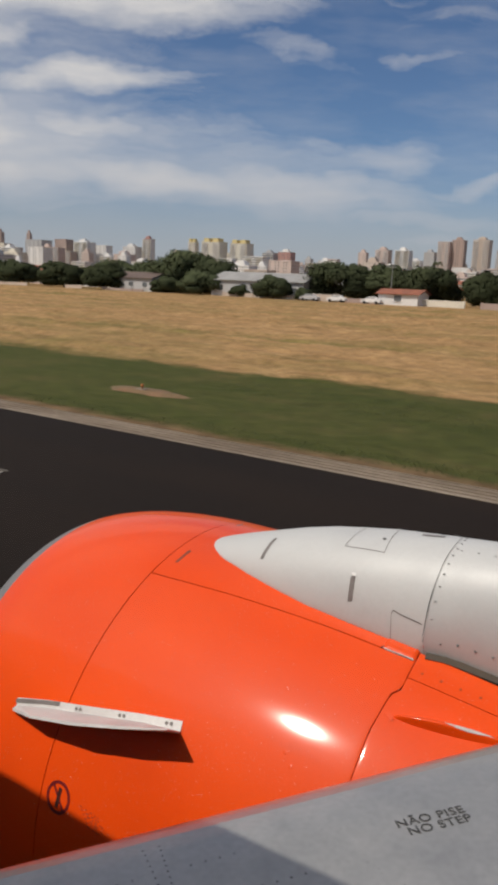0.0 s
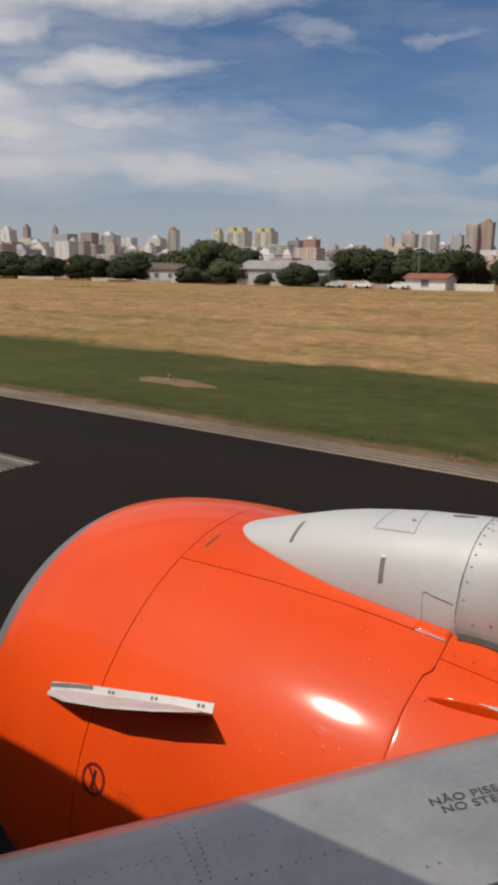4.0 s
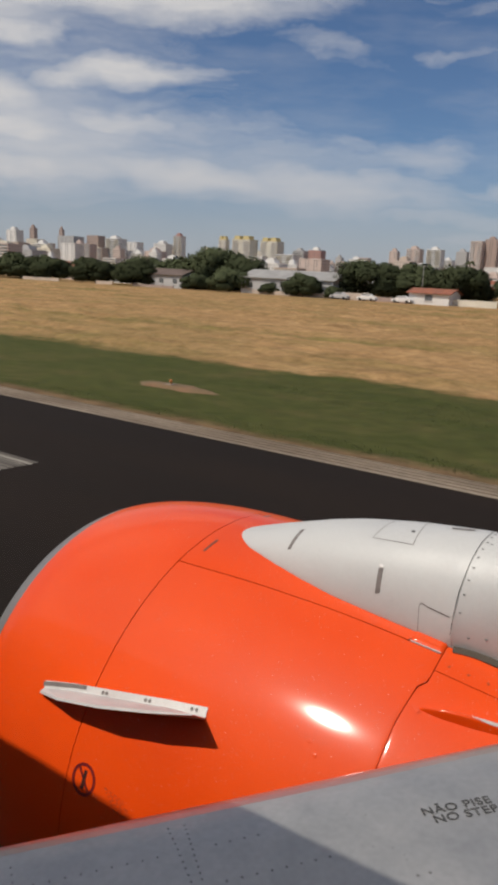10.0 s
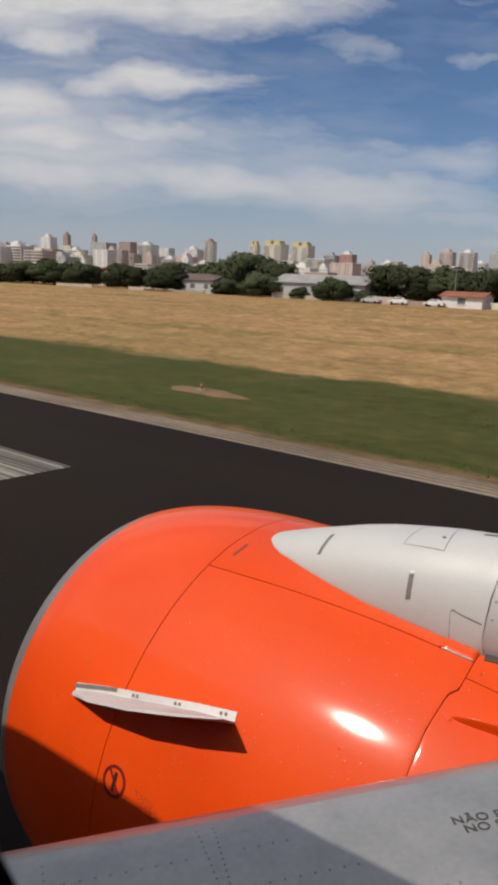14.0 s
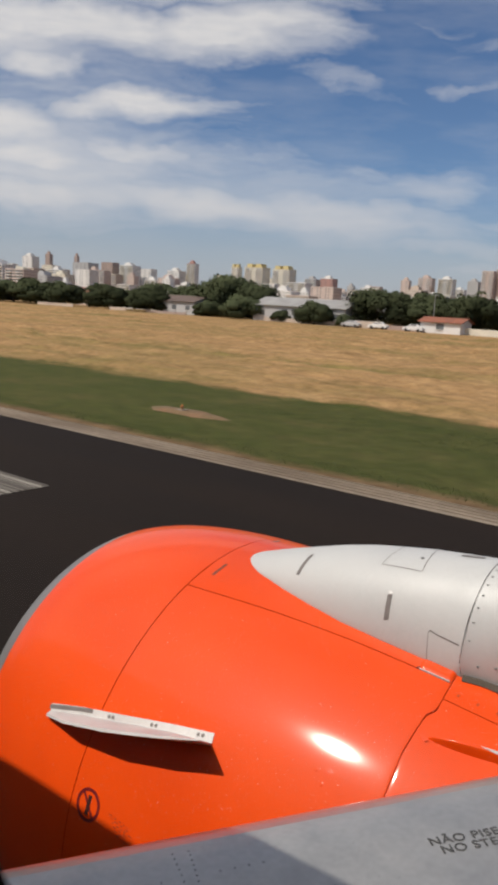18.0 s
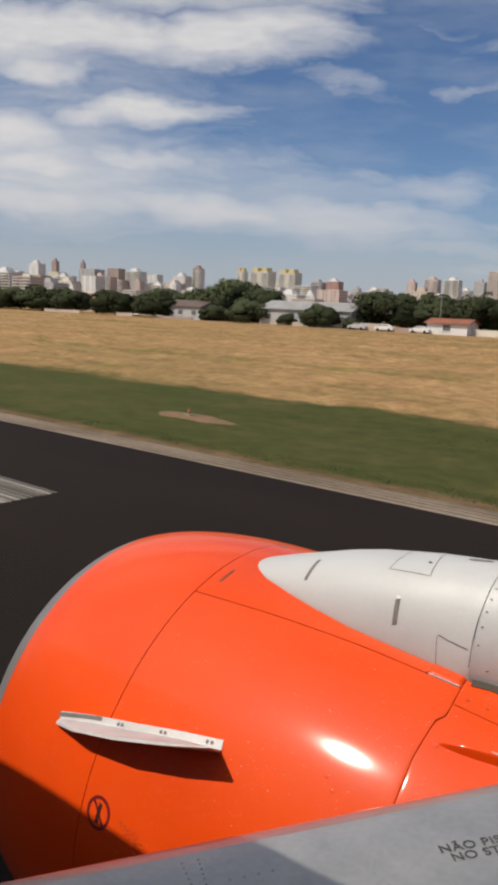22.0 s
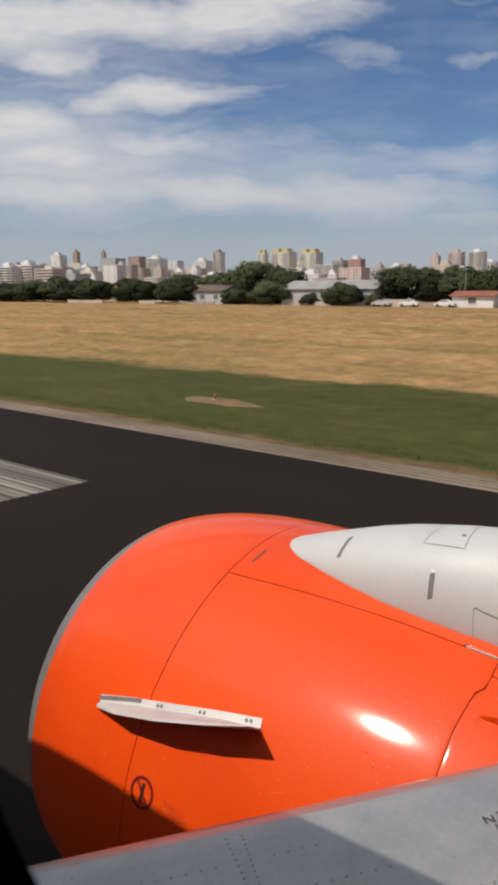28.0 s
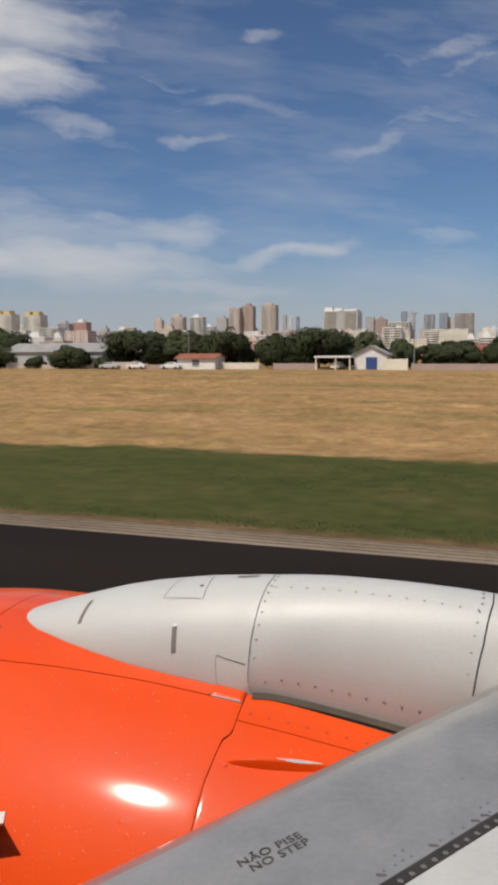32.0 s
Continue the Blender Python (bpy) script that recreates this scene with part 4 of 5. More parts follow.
ROAD_WORN = pbr("rubbed_white_paint", (0.13, 0.112, 0.092), 0.85, 0, 1.5, 0.2, 0, 0, (0.06, 0.048, 0.038), 12, (0.12, 2.4, 1), spread=0.2)
ROAD_FILM = pbr("thin_rubbed_paint", (0.085, 0.07, 0.058), 0.9, 0, 1.2, 0.2, 0, 0, (0.03, 0.022, 0.018), 12, (0.12, 2, 1))


def build_ground():
    xs = [-4600, -2500, -1000, -400, -200] + list(range(-140, 41, 4)) + [80, 200, 500, 1500, 4600]
    ys = [-4600, -1500, -300, -60, 0, 10, 14.0, 14.6, 15.2, 16.5, 18] + list(range(20, 60, 2)) + list(range(60, 150, 6)) + [160, 200, 300, 500, 900, 1500, 2500, 4600]
    verts = []
    for y in ys:
        for x in xs:
            k = min(max((y - 16) / 10, 0), 1) * (1 if y < 135 else 0)
            z = -0.02 + 0.16 * k * noise.noise((x * 0.06, y * 0.16, 3.0)) + (0.10 if 27 < y < 135 else 0) * k - (0.06 if y < 14.5 else 0)
            verts.append((x, y, z))
    w = len(xs)
    faces = [(j * w + i, j * w + i + 1, (j + 1) * w + i + 1, (j + 1) * w + i) for j in range(len(ys) - 1) for i in range(w - 1)]
    tagged(mesh("ground", verts, faces, FIELD, smooth=True), "mown green verge and tall dry straw-coloured grass field", "ground", kind="structure")
    bm = bmesh.new()
    box(bm, -900, 700, -31, RUN_EDGE, -0.30, 0.0)
    tagged(part("runway", bm, ASPHALT, None), "dark worn asphalt runway surface", "runway", kind="structure")
    # ribbed concrete edge drain
    prof = [(RUN_EDGE, -0.25), (RUN_EDGE, 0.012)]
    for k in range(4):
        a = RUN_EDGE + 0.06 + 0.215 * k
        prof += [(a, 0.014), (a + 0.055, 0.018), (a + 0.060, -0.080), (a + 0.205, -0.085), (a + 0.21, 0.012)]
    prof += [(GUTTER_OUT, 0.012), (GUTTER_OUT, -0.25)]
    n = len(prof)
    drain = thing("edge_drain", "ribbed weathered concrete drain along the runway edge", "drain", kind="structure")
    x = -150.0
    while x < 60:
        verts = [(xx, y, z) for xx in (x + 0.003, x + 5.997) for y, z in prof]
        faces = [(i, i + 1, n + i + 1, n + i) for i in range(n - 1)] + [tuple(range(n)), tuple(range(n, 2 * n))]
        mesh("drain_slab", verts, faces, CONCRETE, drain)
        x += 6.0
    # touchdown marking: worn white bands, dulled by tyre rubber between them
    mark = thing("touchdown_marking", "worn white touchdown marking streaked with tyre rubber on the asphalt", "runway marking", kind="structure")
    rng = random.Random(17)
    y = 6.30
    while y < 9.14:
        w = rng.uniform(0.03, 0.15)
        end = -11.8 + 0.06 * (y - 7.7) + rng.uniform(-0.006, 0.006)
        boxes("painted_band", [(-34.3 + rng.uniform(-0.1, 0.1), end, y, min(y + w, 9.20), -0.002, 0.004)], rng.choice((ROAD_WHITE, ROAD_WHITE, ROAD_WORN)), mark)
        y += w + rng.uniform(0.012, 0.06)
    boxes("rubber_film", [(-34.3, -11.83, 6.30, 9.18, -0.002, 0.0022)], ROAD_FILM, mark, "rubbed grey paint between the bands")


build_ground()


def blades(name, label, count, x0, x1, y0, y1, h0, h1, width, material, seed, lean=0.35, near=1.7):
    """Many thin blades in tufts, thicker near the runway."""
    rng = np.random.default_rng(seed)
    y = y0 + (y1 - y0) * rng.random(count) ** near
    x = x0 * (0.25 + 0.75 * np.minimum(y / y1 + 0.2, 1)) * rng.random(count) + x1 * rng.random(count) * 0.2
    n = len(x)
    per = 4
    verts = np.zeros((n, per, 3, 3))
    for k in range(per):
        ang = rng.random(n) * 2 * np.pi
        h = h0 + (h1 - h0) * rng.random(n)
        w = width * (1 + y / 40) * (0.6 + 0.8 * rng.random(n))
        ox, oy = rng.normal(0, 0.10, n), rng.normal(0, 0.06, n)
        dx, dy = np.cos(ang) * w, np.sin(ang) * w * 0.4
        base = np.where(y > 27, 0.06, -0.04)
        verts[:, k, 0] = np.stack([x + ox - dx, y + oy - dy, base], -1)
        verts[:, k, 1] = np.stack([x + ox + dx, y + oy + dy, base], -1)
        verts[:, k, 2] = np.stack([x + ox + rng.normal(0, lean, n) * h, y + oy + rng.normal(0, lean, n) * h, base + h], -1)
    v = verts.reshape(-1, 3)
    f = np.arange(len(v)).reshape(-1, 3)
    me = bpy.data.meshes.new(name)
    me.from_pydata(v.tolist(), [], f.tolist())
    me.materials.append(material)
    return tagged(new(name, me), label, "grass", kind="stuff")


LAWN = pbr("green_grass_blade", (0.070, 0.074, 0.024), 0.9, 0, 0.4, 0.25, 0, 0, (0.048, 0.060, 0.017), 30, (0.3, 1, 1))
blades("verge_grass", "short green mown grass", 20000, -60, 8, 14.9, 27, 0.010, 0.026, 0.010, LAWN, 5, 0.5, 1.0)
blades("edge_tufts", "straggling green-brown tufts along the drain", 1800, -40, 6, 14.9, 15.9, 0.03, 0.10, 0.008, LAWN, 6, 0.6, 1.0)


def value_noise(x, y, seed):
    """Smooth random heights, -1 to 1, one lattice step per unit."""
    lattice = np.random.default_rng(seed).random((256, 256)) * 2 - 1
    i, j = np.floor(x).astype(int), np.floor(y).astype(int)
    u, v = x - i, y - j
    u, v = u * u * (3 - 2 * u), v * v * (3 - 2 * v)
    at = lambda a, b: lattice[a % 256, b % 256]
    return (at(i, j) * (1 - u) + at(i + 1, j) * u) * (1 - v) + (at(i, j + 1) * (1 - u) + at(i + 1, j + 1) * u) * v


def build_canopy():
    """The matted top of the uncut grass: a sheet of low lodged heaps with a ragged near edge."""
    xs = np.arange(-190, 34, 0.42)
    ys = 25.6 + np.cumsum(np.linspace(0.20, 0.75, 190))
    x, y = np.meshgrid(xs, ys)
    heap = 0.55 * value_noise(x / 2.6, y / 1.3, 3) + 0.55 * value_noise(x / 1.1, y / 0.7, 4) + 0.35 * value_noise(x / 0.6, y / 0.45, 5)
    drift = 0.5 + 0.5 * value_noise(x / 14, y / 6, 6)
    edge = MOWN_EDGE + 0.9 * value_noise(x / 5, x * 0, 7) + 0.5 * value_noise(x / 1.3, x * 0, 8)
    rise = np.clip((y - edge) / 2.4, 0, 1) ** 0.7 * np.clip((138 - y) / 6, 0, 1)
    z = -0.16 + rise * (0.33 + (0.075 + 0.13 * drift) * heap * (1 + y / 120))
    w = len(xs)
    grid = np.arange(len(ys) * w).reshape(len(ys), w)
    faces = np.stack([grid[:-1, :-1], grid[:-1, 1:], grid[1:, 1:], grid[1:, :-1]], -1).reshape(-1, 4)
    me = bpy.data.meshes.new("dry_grass")
    me.from_pydata(np.stack([x, y, z], -1).reshape(-1, 3).tolist(), [], faces.tolist())
    me.materials.append(FIELD)
    me.polygons.foreach_set("use_smooth", [True] * len(me.polygons))
    tagged(new("dry_grass", me), "tall dry straw-coloured grass lying in uneven heaps", "grass", kind="stuff")


build_canopy()

def edge_light(x, y):
    """Runway edge lamp on a concrete block, in a worn patch of bare red soil."""
    rng = random.Random(3)
    patch = []
    for r, z in ((0.0, 0.06), (0.6, 0.055), (1.0, -0.10)):
        for k in range(24):
            a = 2 * math.pi * k / 24
            w = 1 + 0.6 * noise.noise((math.cos(a) * 1.7, math.sin(a) * 1.7, 4.0))
            patch.append((x + math.cos(a) * r * 2.1 * w, y + math.sin(a) * r * 0.75 * w, z))
    faces = [(c + k, c + (k + 1) % 24, c + 24 + (k + 1) % 24, c + 24 + k) for c in (0, 24) for k in range(24)]
    tagged(mesh("soil_patch", patch, faces, SOIL, smooth=True), "worn patch of bare reddish soil in the verge", "soil", kind="structure")
    t = thing("runway_edge_light", "small runway edge lamp with an amber lens on a low post", "runway light", at=(x, y, 0.05))
    boxes("base", [(-0.18, 0.18, -0.18, 0.18, -0.1, 0.03)], CONCRETE, t)
    v, f = [], []
    tube(v, f, Vector((0, 0, 0.03)), Vector((0, 0, 0.10)), 0.035, 0.03, 10)
    mesh("post", v, f, pbr("yellow_post_paint", (0.36, 0.17, 0.04), 0.6), t, "yellow painted post")
    v, f = [], []
    for p, q, a, b in ((0.10, 0.13, 0.06, 0.065), (0.13, 0.18, 0.065, 0.05), (0.18, 0.20, 0.05, 0.02)):
        tube(v, f, Vector((0, 0, p)), Vector((0, 0, q)), a, b, 12)
    mesh("lens", v, f, pbr("amber_lens", (0.42, 0.16, 0.04), 0.3), t, "amber glass lens", smooth=True)


SOIL = pbr("bare_red_soil", (0.19, 0.105, 0.055), 0.95, 0, 1.2, 0.2, 0.01, 0, (0.115, 0.088, 0.04), 10)

# ---- trees ----
def along(x):
    """Place along the fence: the row stands ahead of its first plan, and the gate with all beyond it further aft."""
    return x - 6.0 + (11.2 if x > -51 else 0.0)


LEAF = pbr("dark_green_leaf", (0.062, 0.072, 0.038), 0.95, 0, 0.35, 0.2, 0, 0, (0.045, 0.054, 0.028), 6, (1, 1, 1), spread=0.3)
LEAF.node_tree.nodes["Principled BSDF"].inputs["Specular IOR Level"].default_value = 0.05
BARK = pbr("grey_brown_bark", (0.12, 0.09, 0.065), 0.9, 0, 1.5, 0.2, 0.02)


def tube(verts, faces, p, q, r0, r1, n=7):
    d = (q - p).normalized()
    a = d.orthogonal().normalized()
    b = d.cross(a)
    o = len(verts)
    for c, r in ((p, r0), (q, r1)):
        verts += [c + (a * math.cos(2 * math.pi * k / n) + b * math.sin(2 * math.pi * k / n)) * r for k in range(n)]
    faces += [(o + k, o + (k + 1) % n, o + n + (k + 1) % n, o + n + k) for k in range(n)]


edge_light(-17.0, 19.0)


def make_tree(seed, width, height, leaves=14000, foot=0.04):
    """A spreading tree of unit kind: tapered trunk, limbs, and a crown of leaf sprays with gaps."""
    rng = random.Random(seed)
    t = thing("tree", "broad dark green tree at the edge of the airfield", "tree", "trees along the fence")
    verts, faces = [], []
    fork = Vector((0, 0, height * 0.30))
    tube(verts, faces, Vector((0, 0, -0.3)), fork, height * 0.035, height * 0.024)
    lobes = []
    for k in range(15):
        a, up = k * 2.4 + rng.random(), 0.06 + 0.94 * ((k + 0.5) / 15) ** 0.8
        rr = width * 0.36 * math.sqrt(max(1 - 0.92 * up * up, 0)) * rng.uniform(0.78, 1.15)
        c = Vector((math.cos(a) * rr, math.sin(a) * rr, height * (0.24 + 0.56 * up * rng.uniform(0.86, 1.08))))
        size = rng.uniform(0.75, 1.25)
        lobes.append((c, width * 0.155 * size, height * 0.165 * size))
        tube(verts, faces, fork, c, height * 0.014, height * 0.004, 5)
    lobes.append((Vector((0, 0, height * 0.48)), width * 0.30, height * 0.30))
    for k in range(4):
        a = k * 1.57 + rng.random()
        lobes.append((Vector((math.cos(a) * width * 0.27, math.sin(a) * width * 0.27, height * (foot + 0.12 + 0.10 * rng.random()))), width * 0.20, height * 0.15))
    mesh("trunk", verts, faces, BARK, t, "", smooth=True)
    lv, lf, ln = [], [], []
    for k in range(leaves):
        c, rx, rz = lobes[rng.randrange(len(lobes))]
        d = Vector((rng.gauss(0, 1), rng.gauss(0, 1), rng.gauss(0, 1))).normalized() * (0.50 + 0.62 * rng.random() ** 0.8)
        p = c + Vector((d.x * rx, d.y * rx, d.z * rz))
        if p.z < height * foot:
            continue
        s = 0.14 + 0.24 * rng.random() ** 1.5
        n = (d + Vector((rng.gauss(0, .3), rng.gauss(0, .3), rng.gauss(0, .3)))).normalized()
        a = n.orthogonal().normalized()
        b = n.cross(a)
        o = len(lv)
        lv += [p + a * s, p + b * s * 0.7 + n * s * 0.3, p - a * s, p - b * s * 0.7 - n * s * 0.2]
        lf.append((o, o + 1, o + 2, o + 3))
        whole = Vector((p.x / width, p.y / width, (p.z - height * 0.42) / height)) * 2.2
        ln += [(d * 0.45 + whole + Vector((0, 0, 0.12))).normalized()] * 4
    crown = mesh("crown", lv, lf, LEAF, t, "", smooth=True)
    crown.data.normals_split_custom_set(ln)
    return t


TREES = [make_tree(11 + k, w, h) for k, (w, h) in enumerate(((12, 9), (11, 6.8), (15, 10), (13, 6.2)))]
for k, t in enumerate(TREES):
    t.matrix_basis = pose(-150 - 12 * k, 182, 0)


def tree(kind, x, y, width, height, turn=0.0):
    base = TREES[kind]
    w, h = ((12, 9), (11, 6.8), (15, 10), (13, 6.2))[kind]
    copy_thing(base, pose(along(x), y, 0, 0, 0, turn) @ Matrix.Diagonal((width / w, width / w, height / h, 1)))


def palm(x, y, height):
    t = thing("palm_tree", "tall palm tree with a tuft of drooping fronds", "tree", at=(along(x), y, 0))
    verts, faces = [], []
    tube(verts, faces, Vector((0, 0, -0.2)), Vector((0.2, 0, height)), 0.22, 0.15)
    mesh("trunk", verts, faces, BARK, t)
    for k in range(16):
        a = k * 2.4
        v, f = [], []
        for i in range(7):
            s = i / 6
            r, z = 2.6 * s, height + 0.9 * math.sin(s * 2.6) * (0.4 + (k % 4) * 0.3) - 1.4 * s * s
            w = 0.32 * math.sin(math.pi * min(s * 0.9 + 0.1, 1))
            c = Vector((0.2 + math.cos(a) * r, math.sin(a) * r, z))
            o = Vector((-math.sin(a), math.cos(a), 0)) * w
            v += [c + o - Vector((0, 0, w * .6)), c, c - o - Vector((0, 0, w * .6))]
        for i in range(6):
            f += [(3 * i, 3 * i + 1, 3 * i + 4, 3 * i + 3), (3 * i + 1, 3 * i + 2, 3 * i + 5, 3 * i + 4)]
        mesh("frond", v, f, LEAF, t)


# ---- buildings ----
def wall_paint(name, col, var=0.06):
    return pbr(name, col, 0.85, 0, 0.25, var, 0, 0, None, 8)


PAINT = {
    "white": wall_paint("white_render", (0.72, 0.70, 0.68)), "cream": wall_paint("cream_render", (0.70, 0.65, 0.55)),
    "grey": wall_paint("grey_render", (0.46, 0.45, 0.45)), "pink": wall_paint("pinkish_render", (0.57, 0.46, 0.41)),
    "brown": wall_paint("brown_brick", (0.40, 0.30, 0.26)), "red": wall_paint("red_render", (0.42, 0.24, 0.21)),
    "yellow": wall_paint("pale_yellow_render", (0.60, 0.50, 0.25)), "blue": wall_paint("blue_grey_cladding", (0.28, 0.31, 0.37)),
    "tan": wall_paint("tan_render", (0.52, 0.43, 0.36)),
}
GLASS = pbr("dark_window_glass", (0.16, 0.168, 0.18), 0.15, 0, 0.4, 0.2)
TILE = pbr("red_roof_tile", (0.30, 0.105, 0.06), 0.85, 0, 0.6, 0.18, 0.02, 0, (0.19, 0.075, 0.05), 10)
SHEET = pbr("grey_sheet_roof", (0.34, 0.33, 0.32), 0.6, 0.1, 0.5, 0.12, 0, 0, (0.25, 0.24, 0.23), 10)
DARKTILE = pbr("dark_roof_tile", (0.14, 0.10, 0.085), 0.85, 0, 0.6, 0.15)
BLUE = pbr("blue_painted_metal", (0.03, 0.07, 0.24), 0.5, 0, 2, 0.08)
STEEL = pbr("galvanised_steel", (0.35, 0.35, 0.35), 0.5, 0.6, 2, 0.1)


def tower(x, y, w, h, paint, cap="house", style="grid", depth=None, cap_paint=None, turn=-3.0, words_for="apartment tower"):
    """A block of flats at range, turned towards the airfield: wall, windows or balcony bands, roof house."""
    d = depth or w * 0.8
    az = math.degrees(math.atan2(-x, y))
    head = 0.2 * az + turn
    off = radians(abs(az - head))
    w /= math.cos(off) + 0.7 * math.sin(off)
    d = depth or w * 0.75
    t = thing("apartment_building", "distant %s %s on the skyline" % (PAINT[paint].name.replace("_", " "), words_for), "building", "skyline")
    t.matrix_basis = pose(x, y, 0, 0, 0, head)
    boxes("wall", [(-w / 2, w / 2, -d / 2, d / 2, -0.5, h)], PAINT[paint], t)
    storeys, bays = max(int(h / 3.1), 2), max(int(w / 3.6), 2)
    sides = max(int(d / 4), 2)
    rows = []
    for s in range(storeys):
        z = h * (s + 0.32) / storeys
        if style == "band":
            rows.append((-w / 2 + 0.6, w / 2 - 0.6, -d / 2 - 0.08, -d / 2 + 0.1, z, z + 1.5))
        else:
            for k in range(bays):
                if style == "gap" and k % 3 == 1:
                    continue
                c = -w / 2 + w * (k + 0.5) / bays
                rows.append((c - 0.8, c + 0.8, -d / 2 - 0.08, -d / 2 + 0.1, z, z + 1.4))
        for sx in (-1, 1):
            for k in range(sides):
                c = -d / 2 + d * (k + 0.5) / sides
                rows.append((sx * w / 2 - 0.09, sx * w / 2 + 0.09, c - 0.8, c + 0.8, z, z + 1.3))
    tagged(boxes("windows", rows, GLASS, t), kind="stuff")
    if style in ("band", "balcony"):
        slabs = [(-w / 2 + w * a, -w / 2 + w * b, -d / 2 - 1.3, -d / 2 - 0.085, h * s / storeys + 0.1, h * s / storeys + 1.0) for s in range(1, storeys) for a, b in ((0.05, 0.36), (0.62, 0.95))]
        tagged(boxes("balconies", slabs, PAINT["white"] if paint != "white" else PAINT["cream"], t), kind="stuff")
    cp = PAINT[cap_paint or paint]
    boxes("parapet", [(-w / 2 - 0.15, w / 2 + 0.15, -d / 2 - 0.15, d / 2 + 0.15, h, h + 0.8)], cp, t)
    if cap == "house":
        boxes("roof_house", [(-w * 0.24, w * 0.2, -d * 0.3, d * 0.25, h + 0.8, h + 5.0), (-w * 0.14, w * 0.1, -d * 0.2, d * 0.15, h + 5.0, h + 6.6)], cp, t)
    elif cap == "twin":
        boxes("roof_house", [(-w * 0.40, -w * 0.10, -d * 0.45, d * 0.2, h + 0.8, h + 7), (w * 0.10, w * 0.40, -d * 0.45, d * 0.2, h + 0.8, h + 7)], cp, t)
    elif cap == "step":
        boxes("roof_house", [(-w * 0.48, -w * 0.25, -d * .4, d * .4, h + 0.8, h + 8), (-w * 0.2, w * 0.02, -d * .4, d * .4, h + 0.8, h + 6), (w * 0.1, w * 0.46, -d * .4, d * .4, h + 0.8, h + 3.5)], cp, t)
    elif cap == "mast":
        boxes("mast", [(-0.5, 0.5, -0.5, 0.5, h + 0.8, h + 12)], STEEL, t)
    return t


def house(x, y, w, d, h, wall, roof, rise=1.6, turn=0.0, label="", openings=2, name="house", door=None):
    t = thing(name, label or "low %s house with pitched roof" % wall.name.replace("_", " "), "building", "houses beyond the fence")
    t.matrix_basis = pose(along(x), y, 0, 0, 0, turn)
    boxes("wall", [(-w / 2, w / 2, -d / 2, d / 2, -0.3, h)], wall, t)
    e = 0.5
    verts = [(-w / 2 - e, -d / 2 - e, h - .05), (w / 2 + e, -d / 2 - e, h - .05), (w / 2 + e, 0, h + rise), (-w / 2 - e, 0, h + rise), (w / 2 + e, d / 2 + e, h - .05), (-w / 2 - e, d / 2 + e, h - .05)]
    verts += [(a, b, c + 0.16) for a, b, c in verts]
    faces = [(0, 1, 2, 3), (3, 2, 4, 5), (6, 9, 8, 7), (9, 11, 10, 8), (0, 6, 7, 1), (1, 7, 8, 2), (2, 8, 10, 4), (4, 10, 11, 5), (5, 11, 9, 3), (3, 9, 6, 0)]
    mesh("roof", verts, faces, roof, t)
    mesh("gable", [(-w / 2, -d / 2, h), (-w / 2, d / 2, h), (-w / 2, 0, h + rise), (w / 2, -d / 2, h), (w / 2, d / 2, h), (w / 2, 0, h + rise)], [(0, 1, 2), (3, 5, 4), (0, 2, 5, 3), (1, 4, 5, 2)], wall, t)
    for k in range(openings):
        c = -w / 2 + w * (k + 0.5) / openings
        win = boxes("window", [(c - 0.8, c + 0.8, -d / 2 - 0.05, -d / 2 + 0.1, h * 0.35, h * 0.35 + 1.2)], GLASS, t)
        boxes("sill", [(c - 0.9, c + 0.9, -d / 2 - 0.14, -d / 2 - 0.051, h * 0.35 - 0.12, h * 0.35)], PAINT["white"], win)
    if door:
        boxes("door", [(-w * 0.30, w * 0.18, -d / 2 - 0.06, -d / 2 + 0.1, 0, h * 0.82)], door, t)
    return t


def wall_run(x0, x1, y, h, paint, label):
    t = thing("boundary_wall", label, "wall", "boundary walls", at=(along(x0) - x0, 0, 0))
    x = x0
    boxes("panel", [(x0, x1, y - 0.09, y + 0.09, -0.3, h)], PAINT[paint], t)
    while x <= x1 + 0.01:
        boxes("pier", [(x - 0.16, x + 0.16, y - 0.16, y + 0.16, -0.3, h + 0.12)], PAINT[paint], t)
        x += max((x1 - x0) / max(round((x1 - x0) / 4), 1), 1)


def car(x, y, turn=0.0, paint=None):
    t = thing("parked_car", "white car parked by the airfield fence", "car", "parked cars")
    t.matrix_basis = pose(along(x), y, 0, 0, 0, turn)
    prof = [(-2.1, 0.35), (-2.1, 0.75), (-1.95, 0.9), (-1.3, 0.98), (-0.7, 1.45), (0.7, 1.48), (1.35, 1.0), (2.0, 0.85), (2.1, 0.6), (2.1, 0.35)]
    n = len(prof)
    verts = [(a, s * (0.85 if b < 1.1 else 0.7), b) for s in (-1, 1) for a, b in prof]
    faces = [(i, (i + 1) % n, n + (i + 1) % n, n + i) for i in range(n)] + [tuple(range(n)), tuple(range(n, 2 * n))]
    mesh("body", verts, faces, paint or PAINT["white"], t)
    boxes("side_glass", [(-0.95, 0.95, -0.80, -0.70, 1.02, 1.36)], GLASS, t)
    for sx in (-1.3, 1.3):
        for sy in (-0.8, 0.8):
            v, f = [], []
            tube(v, f, Vector((sx, sy - 0.1, 0.32)), Vector((sx, sy + 0.1, 0.32)), 0.32, 0.32, 12)
            f += [tuple(range(12)), tuple(range(12, 24))]
            mesh("wheel", v, f, GAP, t)


